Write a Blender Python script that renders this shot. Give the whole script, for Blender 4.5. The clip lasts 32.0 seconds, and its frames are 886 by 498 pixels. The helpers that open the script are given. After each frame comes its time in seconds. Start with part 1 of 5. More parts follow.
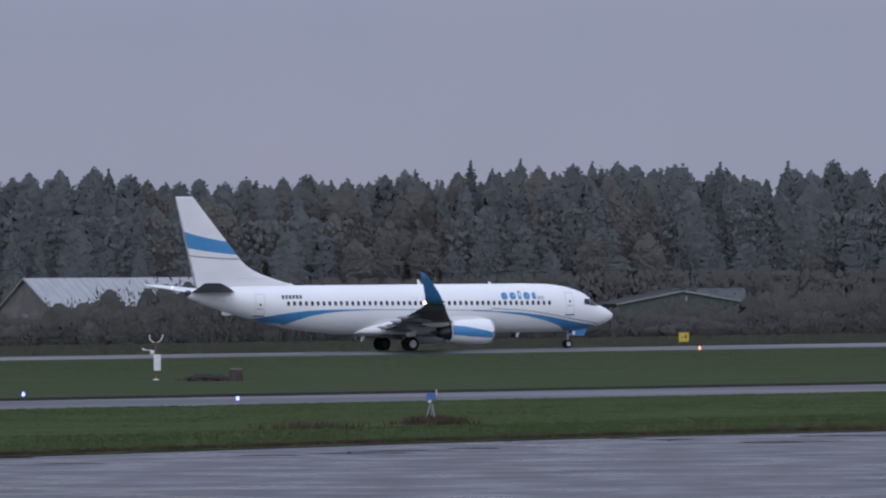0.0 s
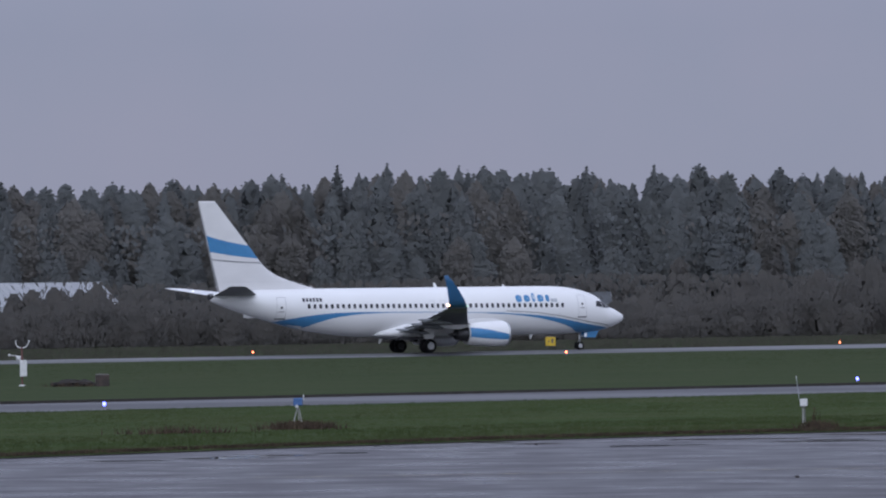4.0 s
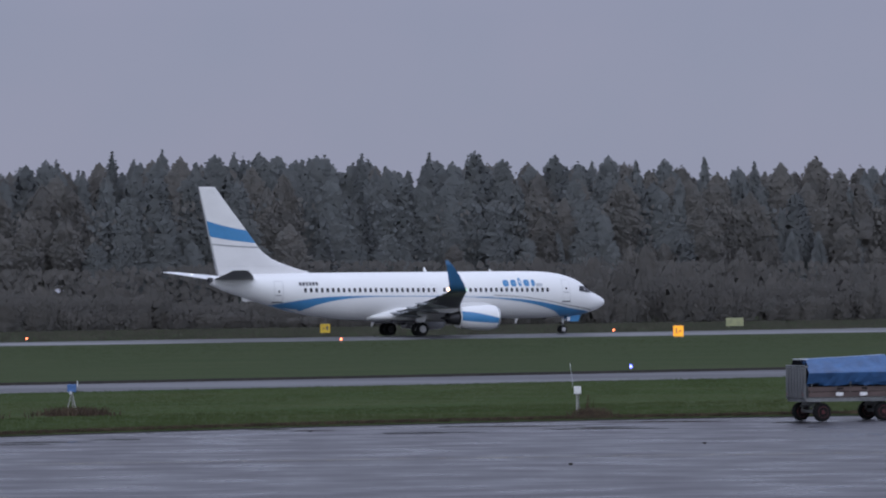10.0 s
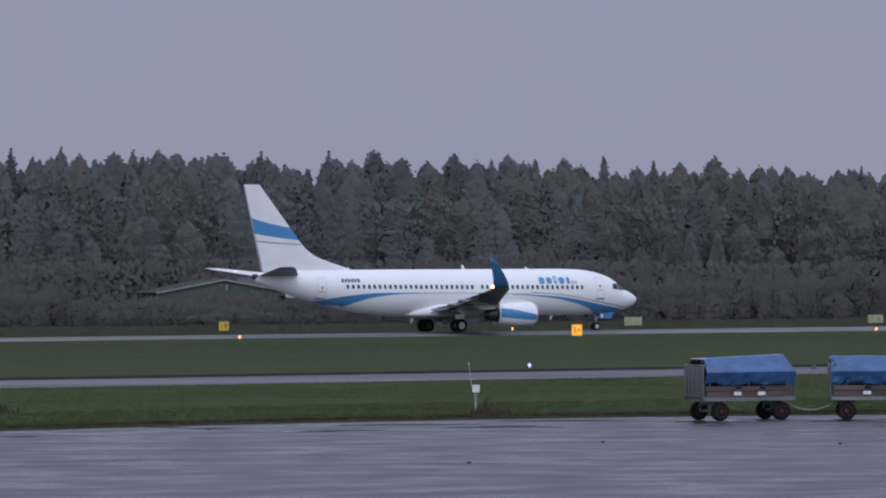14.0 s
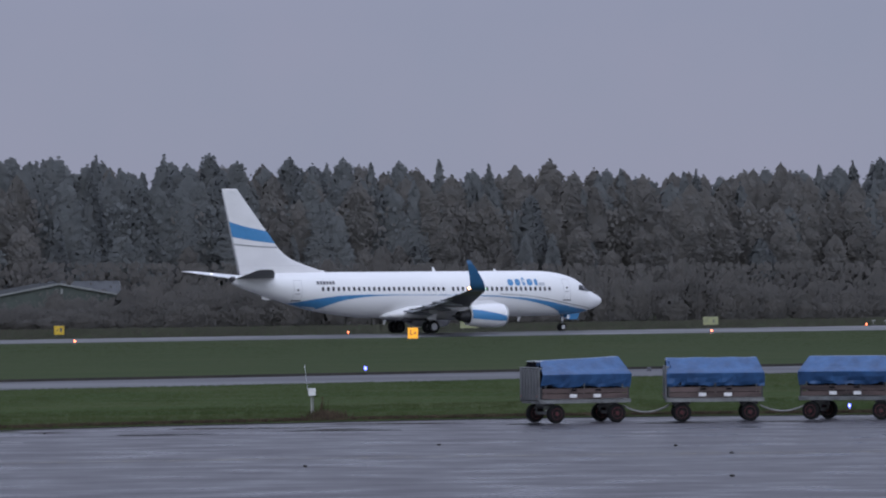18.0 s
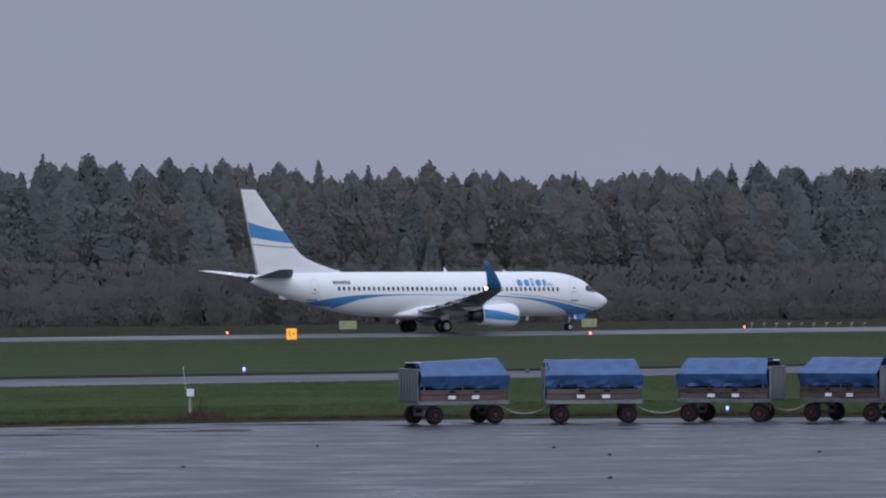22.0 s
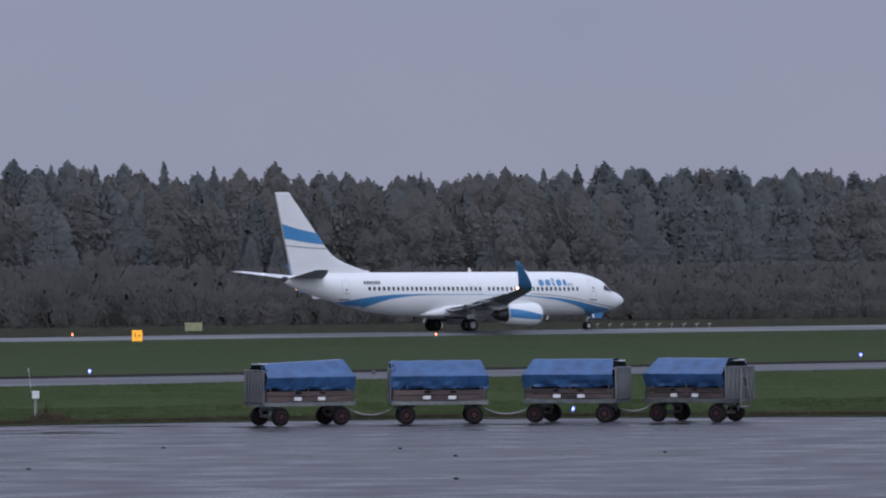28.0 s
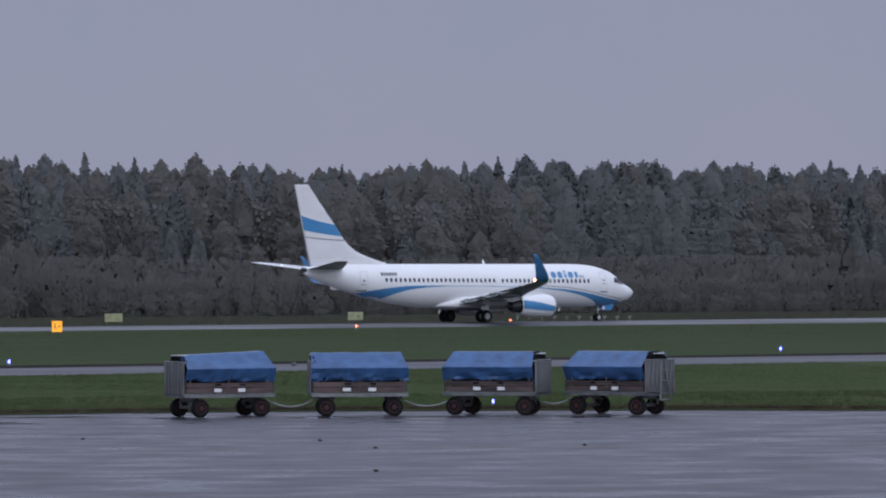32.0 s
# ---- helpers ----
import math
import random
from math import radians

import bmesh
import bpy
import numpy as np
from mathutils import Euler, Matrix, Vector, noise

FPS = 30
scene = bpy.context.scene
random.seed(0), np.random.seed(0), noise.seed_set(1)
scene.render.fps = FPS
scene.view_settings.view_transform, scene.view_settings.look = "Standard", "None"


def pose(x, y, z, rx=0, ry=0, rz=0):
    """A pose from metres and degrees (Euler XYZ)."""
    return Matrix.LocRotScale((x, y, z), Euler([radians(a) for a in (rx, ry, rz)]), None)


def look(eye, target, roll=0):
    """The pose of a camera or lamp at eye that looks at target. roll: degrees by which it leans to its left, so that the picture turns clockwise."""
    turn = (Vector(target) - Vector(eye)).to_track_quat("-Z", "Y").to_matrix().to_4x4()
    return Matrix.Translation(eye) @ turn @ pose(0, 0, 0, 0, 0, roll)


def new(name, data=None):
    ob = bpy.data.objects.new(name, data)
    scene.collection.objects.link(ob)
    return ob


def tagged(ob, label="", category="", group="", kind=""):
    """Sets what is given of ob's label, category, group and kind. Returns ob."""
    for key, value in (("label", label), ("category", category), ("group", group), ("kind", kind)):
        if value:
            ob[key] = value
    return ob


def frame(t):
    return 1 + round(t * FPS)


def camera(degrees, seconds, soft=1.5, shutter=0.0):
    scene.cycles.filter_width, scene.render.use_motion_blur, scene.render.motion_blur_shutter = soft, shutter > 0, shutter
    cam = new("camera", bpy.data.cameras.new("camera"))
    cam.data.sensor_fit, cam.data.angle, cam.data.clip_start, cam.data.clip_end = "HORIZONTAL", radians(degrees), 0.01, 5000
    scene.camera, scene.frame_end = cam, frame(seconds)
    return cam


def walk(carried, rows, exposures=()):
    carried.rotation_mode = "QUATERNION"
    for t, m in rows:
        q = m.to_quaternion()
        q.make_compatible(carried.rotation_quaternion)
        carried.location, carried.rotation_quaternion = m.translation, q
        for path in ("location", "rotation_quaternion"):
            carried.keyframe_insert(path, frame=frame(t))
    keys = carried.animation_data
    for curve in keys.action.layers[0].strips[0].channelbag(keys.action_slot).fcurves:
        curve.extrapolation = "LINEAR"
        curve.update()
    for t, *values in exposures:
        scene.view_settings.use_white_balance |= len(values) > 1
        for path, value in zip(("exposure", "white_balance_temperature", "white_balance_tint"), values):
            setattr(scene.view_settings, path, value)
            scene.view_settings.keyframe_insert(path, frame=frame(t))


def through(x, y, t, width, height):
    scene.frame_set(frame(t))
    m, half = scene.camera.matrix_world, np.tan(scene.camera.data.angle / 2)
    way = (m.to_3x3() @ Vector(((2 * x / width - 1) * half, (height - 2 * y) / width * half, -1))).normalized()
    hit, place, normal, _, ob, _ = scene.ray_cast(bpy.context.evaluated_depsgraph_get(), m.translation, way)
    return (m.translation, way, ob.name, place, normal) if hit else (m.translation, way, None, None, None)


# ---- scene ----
# An airliner taxies along a wet runway, filmed from a fixed stand with a long lens.
cam = camera(10.6, 32.0, soft=2.1)
EYE = 3.54
HEADING = 59.65          # compass bearing of the runway, degrees from +y towards +x
FX, FY = math.sin(radians(HEADING)), math.cos(radians(HEADING))
HEAD = [
    (0.0, 5.912, 0.722, 0.653), (0.5, 5.673, 0.77, 0.773), (1.0, 5.498, 0.818, 0.817), (1.5, 5.321, 0.857, 0.796),
    (2.0, 5.165, 0.854, 0.749), (2.5, 4.999, 0.852, 0.714), (3.0, 4.78, 0.789, 0.725), (3.5, 4.557, 0.764, 0.82),
    (5.5, 3.586, 0.71, 0.518), (6.0, 3.392, 0.593, 0.581), (6.5, 3.201, 0.592, 0.591), (7.0, 3.036, 0.639, 0.543),
    (7.5, 2.828, 0.618, 0.462), (8.0, 2.589, 0.576, 0.431), (8.5, 2.343, 0.546, 0.464), (9.0, 2.071, 0.587, 0.521),
    (9.5, 1.821, 0.587, 0.592), (10.0, 1.613, 0.568, 0.632), (10.5, 1.408, 0.567, 0.592), (11.0, 1.212, 0.579, 0.509),
    (11.5, 0.995, 0.523, 0.433), (12.0, 0.837, 0.511, 0.38), (12.5, 0.684, 0.54, 0.386), (13.0, 0.58, 0.533, 0.428),
    (13.5, 0.466, 0.551, 0.434), (15.5, 0.0, 0.464, 0.072), (16.0, -0.566, 0.501, 0.117), (16.5, -0.853, 0.521, 0.283),
    (17.0, -1.119, 0.508, 0.451), (17.5, -1.375, 0.544, 0.541), (18.0, -1.57, 0.558, 0.596), (18.5, -1.73, 0.598, 0.613),
    (19.0, -1.917, 0.641, 0.551), (19.5, -2.095, 0.662, 0.444), (20.0, -2.26, 0.608, 0.421), (20.5, -2.447, 0.576, 0.447),
    (21.0, -2.666, 0.548, 0.44), (21.5, -2.864, 0.54, 0.42), (22.0, -3.022, 0.561, 0.359), (22.5, -3.161, 0.524, 0.276),
    (23.0, -3.303, 0.499, 0.265), (23.5, -3.469, 0.494, 0.265), (24.0, -3.562, 0.501, 0.166), (24.5, -3.681, 0.502, 0.113),
    (25.0, -3.907, 0.443, 0.213), (25.5, -4.189, 0.391, 0.355), (26.0, -4.43, 0.534, 0.453), (26.5, -4.7, 0.541, 0.501),
    (28.5, -4.95, 0.587, 0.403), (29.0, -5.056, 0.62, 0.202), (29.5, -5.211, 0.632, 0.072), (30.0, -5.305, 0.603, 0.026),
    (30.5, -5.444, 0.557, -0.036), (31.0, -5.555, 0.54, -0.032), (31.5, -5.709, 0.488, 0.091), (32.0, -5.825, 0.463, 0.234),
]
TAXI = [0.02, 3.39, 6.81, 10.23, 13.63, 17.02, 20.40, 23.78, 27.17, 30.57, 33.98, 37.40, 40.82, 44.24, 47.66, 51.09, 54.52, 57.96, 61.41, 64.89, 68.38, 71.88, 75.38, 78.86, 82.30, 85.66, 88.93, 92.06, 95.04, 97.86, 100.55, 103.15, 105.73]  # metres along the runway, second by second
walk(cam, [(t, pose(0, 0, EYE, 90 + pitch, roll, yaw)) for t, yaw, pitch, roll in HEAD], [(0.0, 0.0, 6330, 11), (32.0, 0.0, 6330, 11)])


def place(s, n, z=0.0):
    """A point s metres along the runway's bearing and n metres across it, from the camera's foot."""
    return Vector((FX * s - FY * n, FY * s + FX * n, z))


def across(x, y):
    return FX * x + FY * y, -FY * x + FX * y


# ---- light ----
world = bpy.data.worlds.new("overcast")
scene.world = world
world.use_nodes = True
wn, wl = world.node_tree.nodes, world.node_tree.links
wn.clear()
w_out, w_bg = wn.new("ShaderNodeOutputWorld"), wn.new("ShaderNodeBackground")
w_sky = wn.new("ShaderNodeTexSky")
w_sky.sky_type, w_sky.sun_disc = "NISHITA", False
w_sky.sun_elevation, w_sky.sun_rotation = radians(25), radians(174)
w_co, w_sep, w_ramp, w_mix = wn.new("ShaderNodeTexCoord"), wn.new("ShaderNodeSeparateXYZ"), wn.new("ShaderNodeValToRGB"), wn.new("ShaderNodeMixRGB")
w_scale = wn.new("ShaderNodeMixRGB")
w_scale.blend_type = "MULTIPLY"
w_scale.inputs[0].default_value = 1.0
w_scale.inputs[2].default_value = (0.1, 0.1, 0.1, 1)
wl.new(w_co.outputs["Generated"], w_sep.inputs[0])
wl.new(w_sep.outputs["Z"], w_ramp.inputs[0])
w_ramp.color_ramp.elements[0].position, w_ramp.color_ramp.elements[0].color = 0.0, (0.284, 0.297, 0.402, 1)
w_ramp.color_ramp.elements[1].position, w_ramp.color_ramp.elements[1].color = 1.0, (0.98, 1.06, 1.32, 1)
for at, col in ((0.06, (0.265, 0.278, 0.386)), (0.3, (0.59, 0.635, 0.815))):
    w_ramp.color_ramp.elements.new(at).color = (*col, 1)
w_mix.inputs[0].default_value = 0.06
wl.new(w_sky.outputs[0], w_scale.inputs[1])
wl.new(w_ramp.outputs[0], w_mix.inputs[1])
wl.new(w_scale.outputs[0], w_mix.inputs[2])
w_cloud, w_tone, w_mul = wn.new("ShaderNodeTexNoise"), wn.new("ShaderNodeValToRGB"), wn.new("ShaderNodeMixRGB")
w_cloud.inputs["Scale"].default_value, w_cloud.inputs["Detail"].default_value = 22.0, 4.0
w_tone.color_ramp.elements[0].position, w_tone.color_ramp.elements[0].color = 0.35, (0.955, 0.975, 0.985, 1)
w_tone.color_ramp.elements[1].position, w_tone.color_ramp.elements[1].color = 0.65, (1.0, 0.99, 1.0, 1)
w_mul.blend_type = "MULTIPLY"
w_mul.inputs[0].default_value = 1.0
wl.new(w_co.outputs["Generated"], w_cloud.inputs["Vector"])
wl.new(w_cloud.outputs[0], w_tone.inputs[0])
wl.new(w_mix.outputs[0], w_mul.inputs[1])
wl.new(w_tone.outputs[0], w_mul.inputs[2])
wl.new(w_mul.outputs[0], w_bg.inputs[0])
w_bg.inputs[1].default_value = 1.0
wl.new(w_bg.outputs[0], w_out.inputs[0])

sun = new("sun", bpy.data.lights.new("sun", "SUN"))
sun.data.energy, sun.data.angle, sun.data.color = 1.0, radians(60), (0.90, 0.96, 1.04)
sun.matrix_world = look((10, -100, 46), (0, 0, 0))


# ---- materials ----
def material(name, colour, rough=0.6, metal=0.0, other=None, scale=4.0, detail=5.0, mix=(0.4, 0.6), bump=0.0, bump_scale=None, vary=0.0, stretch=(1, 1, 1),
             rough_to=None, fine=None, island=False, spec=0.5, grained=0.18):
    """A surface of two colours mixed by broad noise, with a finer grain over it, and relief."""
    m = bpy.data.materials.new(name)
    m.use_nodes = True
    n, l = m.node_tree.nodes, m.node_tree.links
    b = n["Principled BSDF"]
    b.inputs["Roughness"].default_value, b.inputs["Metallic"].default_value = rough, metal
    b.inputs["Specular IOR Level"].default_value = spec
    co, mp = n.new("ShaderNodeTexCoord"), n.new("ShaderNodeMapping")
    l.new(co.outputs["Object"], mp.inputs[0])
    mp.inputs["Scale"].default_value = stretch
    tex = n.new("ShaderNodeTexNoise")
    tex.inputs["Scale"].default_value, tex.inputs["Detail"].default_value = scale, detail
    l.new(mp.outputs[0], tex.inputs["Vector"])
    ramp = n.new("ShaderNodeValToRGB")
    other = other or tuple(c * 0.8 for c in colour)
    ramp.color_ramp.elements[0].position, ramp.color_ramp.elements[0].color = mix[0], (*colour, 1)
    ramp.color_ramp.elements[1].position, ramp.color_ramp.elements[1].color = mix[1], (*other, 1)
    l.new(tex.outputs[0], ramp.inputs[0])
    colour_out = ramp.outputs[0]
    grain = n.new("ShaderNodeTexNoise")
    grain.inputs["Scale"].default_value, grain.inputs["Detail"].default_value = fine or scale * 9, 4
    l.new(mp.outputs[0], grain.inputs["Vector"])
    gm = n.new("ShaderNodeMapRange")
    gm.inputs["To Min"].default_value, gm.inputs["To Max"].default_value = 1 - grained, 1 + grained
    l.new(grain.outputs[0], gm.inputs[0])
    mul = n.new("ShaderNodeMixRGB")
    mul.blend_type = "MULTIPLY"
    mul.inputs[0].default_value = 1.0
    l.new(colour_out, mul.inputs[1])
    l.new(gm.outputs[0], mul.inputs[2])
    colour_out = mul.outputs[0]
    if vary:
        hsv = n.new("ShaderNodeHueSaturation")
        vr = n.new("ShaderNodeMapRange")
        vr.inputs["To Min"].default_value, vr.inputs["To Max"].default_value = 1 - vary, 1 + vary
        if island:
            l.new(n.new("ShaderNodeNewGeometry").outputs["Random Per Island"], vr.inputs[0])
        else:
            l.new(n.new("ShaderNodeObjectInfo").outputs["Random"], vr.inputs[0])
        l.new(vr.outputs[0], hsv.inputs["Value"])
        l.new(colour_out, hsv.inputs["Color"])
        colour_out = hsv.outputs[0]
    l.new(colour_out, b.inputs["Base Color"])
    if rough_to is not None:
        rr = n.new("ShaderNodeMapRange")
        rr.inputs["From Min"].default_value, rr.inputs["From Max"].default_value = 0.35, 0.65
        rr.inputs["To Min"].default_value, rr.inputs["To Max"].default_value = rough, rough_to
        l.new(tex.outputs[0], rr.inputs[0])
        l.new(rr.outputs[0], b.inputs["Roughness"])
    if bump:
        bp = n.new("ShaderNodeBump")
        bp.inputs["Strength"].default_value, bp.inputs["Distance"].default_value = 1.0, bump
        bt = n.new("ShaderNodeTexNoise")
        bt.inputs["Scale"].default_value, bt.inputs["Detail"].default_value = bump_scale or scale * 5, 5
        l.new(mp.outputs[0], bt.inputs["Vector"])
        l.new(bt.outputs[0], bp.inputs["Height"])
        l.new(bp.outputs[0], b.inputs["Normal"])
    return m


def glow(name, colour, strength):
    m = bpy.data.materials.new(name)
    m.use_nodes = True
    b = m.node_tree.nodes["Principled BSDF"]
    b.inputs["Base Color"].default_value = (*colour, 1)
    b.inputs["Emission Color"].default_value, b.inputs["Emission Strength"].default_value = (*colour, 1), strength
    return m


WHITE_PAINT = material("white_paint", (0.80, 0.80, 0.81), 0.28, other=(0.78, 0.78, 0.79), scale=0.25, fine=60)
FIN_PAINT = material("fin_paint", (0.74, 0.73, 0.74), 0.33, other=(0.70, 0.69, 0.70), scale=0.4, fine=40, stretch=(1, 1, 2.5))
# Wing grey, darkened to hold the shade of the undersides.
SHADED_GREY = material("shaded_grey_paint", (0.15, 0.155, 0.165), 0.5, other=(0.12, 0.122, 0.13), scale=0.7, stretch=(1, 0.4, 1))
BLUE_PAINT = material("blue_paint", (0.065, 0.235, 0.47), 0.3, other=(0.06, 0.22, 0.44), scale=0.6)
DEEP_BLUE = material("deep_blue_paint", (0.036, 0.125, 0.27), 0.32, other=(0.032, 0.112, 0.245), scale=0.8)
LINE_GREY = material("line_grey", (0.33, 0.33, 0.35), 0.5, scale=2)
SEAM = material("seam", (0.56, 0.56, 0.58), 0.5, scale=2)
FLAP_GREY = material("flap_grey", (0.24, 0.25, 0.27), 0.5, other=(0.17, 0.18, 0.19), scale=1.5)
PALE_BLUE = material("pale_blue_grey", (0.50, 0.52, 0.56), 0.4, scale=3)
DARK_GLASS = material("dark_glass", (0.035, 0.036, 0.045), 0.3, other=(0.045, 0.045, 0.055), scale=3, vary=0.3, spec=0.25)
BARE_METAL = material("bare_metal", (0.55, 0.56, 0.58), 0.3, 0.9, scale=2)
DARK_METAL = material("dark_metal", (0.06, 0.06, 0.065), 0.45, 0.6, scale=3)
BELLY_GREY = material("belly_grey", (0.10, 0.10, 0.11), 0.55, other=(0.06, 0.06, 0.07), scale=1.5)
TYRE = material("tyre_rubber", (0.011, 0.011, 0.012), 0.85, other=(0.016, 0.016, 0.016), scale=6, spec=0.08)
HUB = material("hub_paint", (0.48, 0.48, 0.50), 0.4, scale=8)
MARK_DARK = material("mark_dark", (0.08, 0.08, 0.10), 0.5, scale=3)

ASPHALT = material("wet_asphalt", (0.041, 0.039, 0.047), 0.22, other=(0.084, 0.080, 0.090), scale=0.5, detail=10, mix=(0.43, 0.57), rough_to=0.72, spec=0.25, grained=0.26,
                   bump=0.014, bump_scale=1.4, fine=6, stretch=(0.8, 1, 1))
RUNWAY = material("wet_runway", (0.075, 0.075, 0.082), 0.32, other=(0.10, 0.10, 0.107), scale=0.08, spec=0.2, rough_to=0.6, bump=0.004, bump_scale=2, stretch=(0.2, 1, 1))
TAXIWAY = material("wet_taxiway", (0.060, 0.060, 0.067), 0.4, other=(0.08, 0.08, 0.088), scale=0.1, spec=0.15, rough_to=0.65, bump=0.004, bump_scale=2, stretch=(0.3, 1, 1))
GRASS = material("grass_ground", (0.043, 0.059, 0.028), 0.95, other=(0.053, 0.065, 0.033), scale=0.2, detail=8, mix=(0.38, 0.66), bump=0.05, bump_scale=4, fine=1.7, spec=0.02, stretch=(0.35, 1, 1))
BANK_GRASS = material("bank_grass", (0.047, 0.070, 0.027), 0.95, other=(0.061, 0.076, 0.034), scale=0.3, detail=8, mix=(0.38, 0.64), bump=0.04, bump_scale=6, fine=2.2, spec=0.02, stretch=(0.3, 1, 1))
BLADES = material("grass_blades", (0.050, 0.073, 0.027), 0.95, other=(0.066, 0.080, 0.035), scale=0.3, mix=(0.38, 0.64), vary=0.10, island=True, spec=0.0, stretch=(0.3, 1, 1))
FIELD_BLADES = material("field_blades", (0.045, 0.060, 0.028), 0.95, other=(0.055, 0.066, 0.033), scale=0.2, mix=(0.38, 0.66), vary=0.08, island=True, spec=0.0, stretch=(0.35, 1, 1))
ROUGH_GRASS = material("rough_grass", (0.066, 0.070, 0.051), 0.95, other=(0.082, 0.076, 0.061), scale=0.09, mix=(0.35, 0.68), vary=0.12, island=True, spec=0.0)
DRY = material("dry_grass", (0.075, 0.055, 0.034), 0.9, other=(0.045, 0.03, 0.02), scale=2, vary=0.35, island=True, spec=0.2)
SOIL = material("dark_soil", (0.011, 0.009, 0.008), 0.95, other=(0.020, 0.016, 0.013), scale=1.2, bump=0.03, bump_scale=6)
YELLOW_LINE = material("yellow_marking", (0.35, 0.27, 0.10), 0.35, other=(0.16, 0.14, 0.09), scale=2.5, mix=(0.35, 0.62))
WHITE_LINE = material("white_marking", (0.55, 0.55, 0.54), 0.35, other=(0.25, 0.25, 0.25), scale=2.0, mix=(0.4, 0.66))


# ---- builders ----
def mesh_of(name, verts, faces, mat, smooth=False):
    me = bpy.data.meshes.new(name)
    me.from_pydata([tuple(v) for v in verts], [], faces)
    if smooth:
        me.polygons.foreach_set("use_smooth", [True] * len(me.polygons))
    me.materials.append(mat)
    return me


def from_bm(name, bm, mat, smooth=False):
    me = bpy.data.meshes.new(name)
    bmesh.ops.recalc_face_normals(bm, faces=bm.faces[:])
    bm.to_mesh(me)
    bm.free()
    if smooth:
        me.polygons.foreach_set("use_smooth", [True] * len(me.polygons))
    me.materials.append(mat)
    return me


def part(name, bm, mat, parent, label="", smooth=False, m=None):
    me = bm if isinstance(bm, bpy.types.Mesh) else from_bm(name, bm, mat, smooth)
    ob = new(name, me)
    ob.parent = parent
    if m is not None:
        ob.matrix_basis = m
    return tagged(ob, label)


def thing(name, label, category, m=None, group="", kind=""):
    ob = new(name)
    ob.empty_display_size = 0.2
    if m is not None:
        ob.matrix_basis = m
    return tagged(ob, label, category, group, kind)


def box(bm, size, at=(0, 0, 0), turn=(0, 0, 0), bevel=0.0):
    got = bmesh.ops.create_cube(bm, size=1.0, matrix=pose(*at, *turn) @ Matrix.Diagonal((*size, 1)))
    if bevel:
        edges = {e for v in got["verts"] for e in v.link_edges}
        bmesh.ops.bevel(bm, geom=list(edges), offset=bevel, segments=1, affect="EDGES")
    return bm


def rod(bm, a, b, r0, r1=None, seg=8, caps=True):
    a, b = Vector(a), Vector(b)
    d = b - a
    q = d.to_track_quat("Z", "Y").to_matrix().to_4x4()
    bmesh.ops.create_cone(bm, cap_ends=caps, segments=seg, radius1=r0, radius2=r0 if r1 is None else r1, depth=d.length,
                          matrix=Matrix.Translation((a + b) / 2) @ q)
    return bm


def ball(bm, at, r, seg=8, squash=(1, 1, 1)):
    bmesh.ops.create_uvsphere(bm, u_segments=seg, v_segments=max(4, seg // 2 + 1), radius=r, matrix=Matrix.Translation(at) @ Matrix.Diagonal((*squash, 1)))
    return bm


def loft(bm, rings, close=True, caps=True):
    """Skin between rings of equally many points."""
    vs = [[bm.verts.new(p) for p in ring] for ring in rings]
    k = len(vs[0])
    for a, b in zip(vs, vs[1:]):
        for i in range(k if close else k - 1):
            j = (i + 1) % k
            bm.faces.new((a[i], a[j], b[j], b[i]))
    if caps and close:
        bm.faces.new(vs[0])
        bm.faces.new(list(reversed(vs[-1])))
    return bm


def lathe(bm, profile, seg=24, axis="x", m=None):
    """Turn a profile of (along, radius) round an axis."""
    m = m or Matrix()
    rings = []
    for u, r in profile:
        ring = []
        for i in range(seg):
            a = 2 * math.pi * i / seg
            p = (u, r * math.cos(a), r * math.sin(a)) if axis == "x" else ((r * math.cos(a), u, r * math.sin(a)) if axis == "y" else (r * math.cos(a), r * math.sin(a), u))
            ring.append(m @ Vector(p))
        rings.append(ring)
    return loft(bm, rings)


def curve_at(table, x):
    """A smooth curve through (x, value) pairs."""
    xs, ys = [p[0] for p in table], [p[1] for p in table]
    if x <= xs[0]:
        return ys[0]
    if x >= xs[-1]:
        return ys[-1]
    k = max(i for i in range(len(xs)) if xs[i] <= x)
    h = xs[k + 1] - xs[k]
    d = [(ys[i + 1] - ys[i]) / (xs[i + 1] - xs[i]) for i in range(len(xs) - 1)]

    def slope(i):
        if i == 0 or i == len(xs) - 1:
            return d[min(i, len(d) - 1)]
        return 0.0 if d[i - 1] * d[i] <= 0 else 2 * d[i - 1] * d[i] / (d[i - 1] + d[i])
    t = (x - xs[k]) / h
    return ((2 * t ** 3 - 3 * t ** 2 + 1) * ys[k] + (t ** 3 - 2 * t ** 2 + t) * h * slope(k)
            + (-2 * t ** 3 + 3 * t ** 2) * ys[k + 1] + (t ** 3 - t ** 2) * h * slope(k + 1))


# ---- ground and pavements ----
def crown_rise(s):
    """The runway's crown climbs slowly along its length."""
    return max(0.15, min(0.36, 0.19 + 0.0012 * (s - 177.5)))


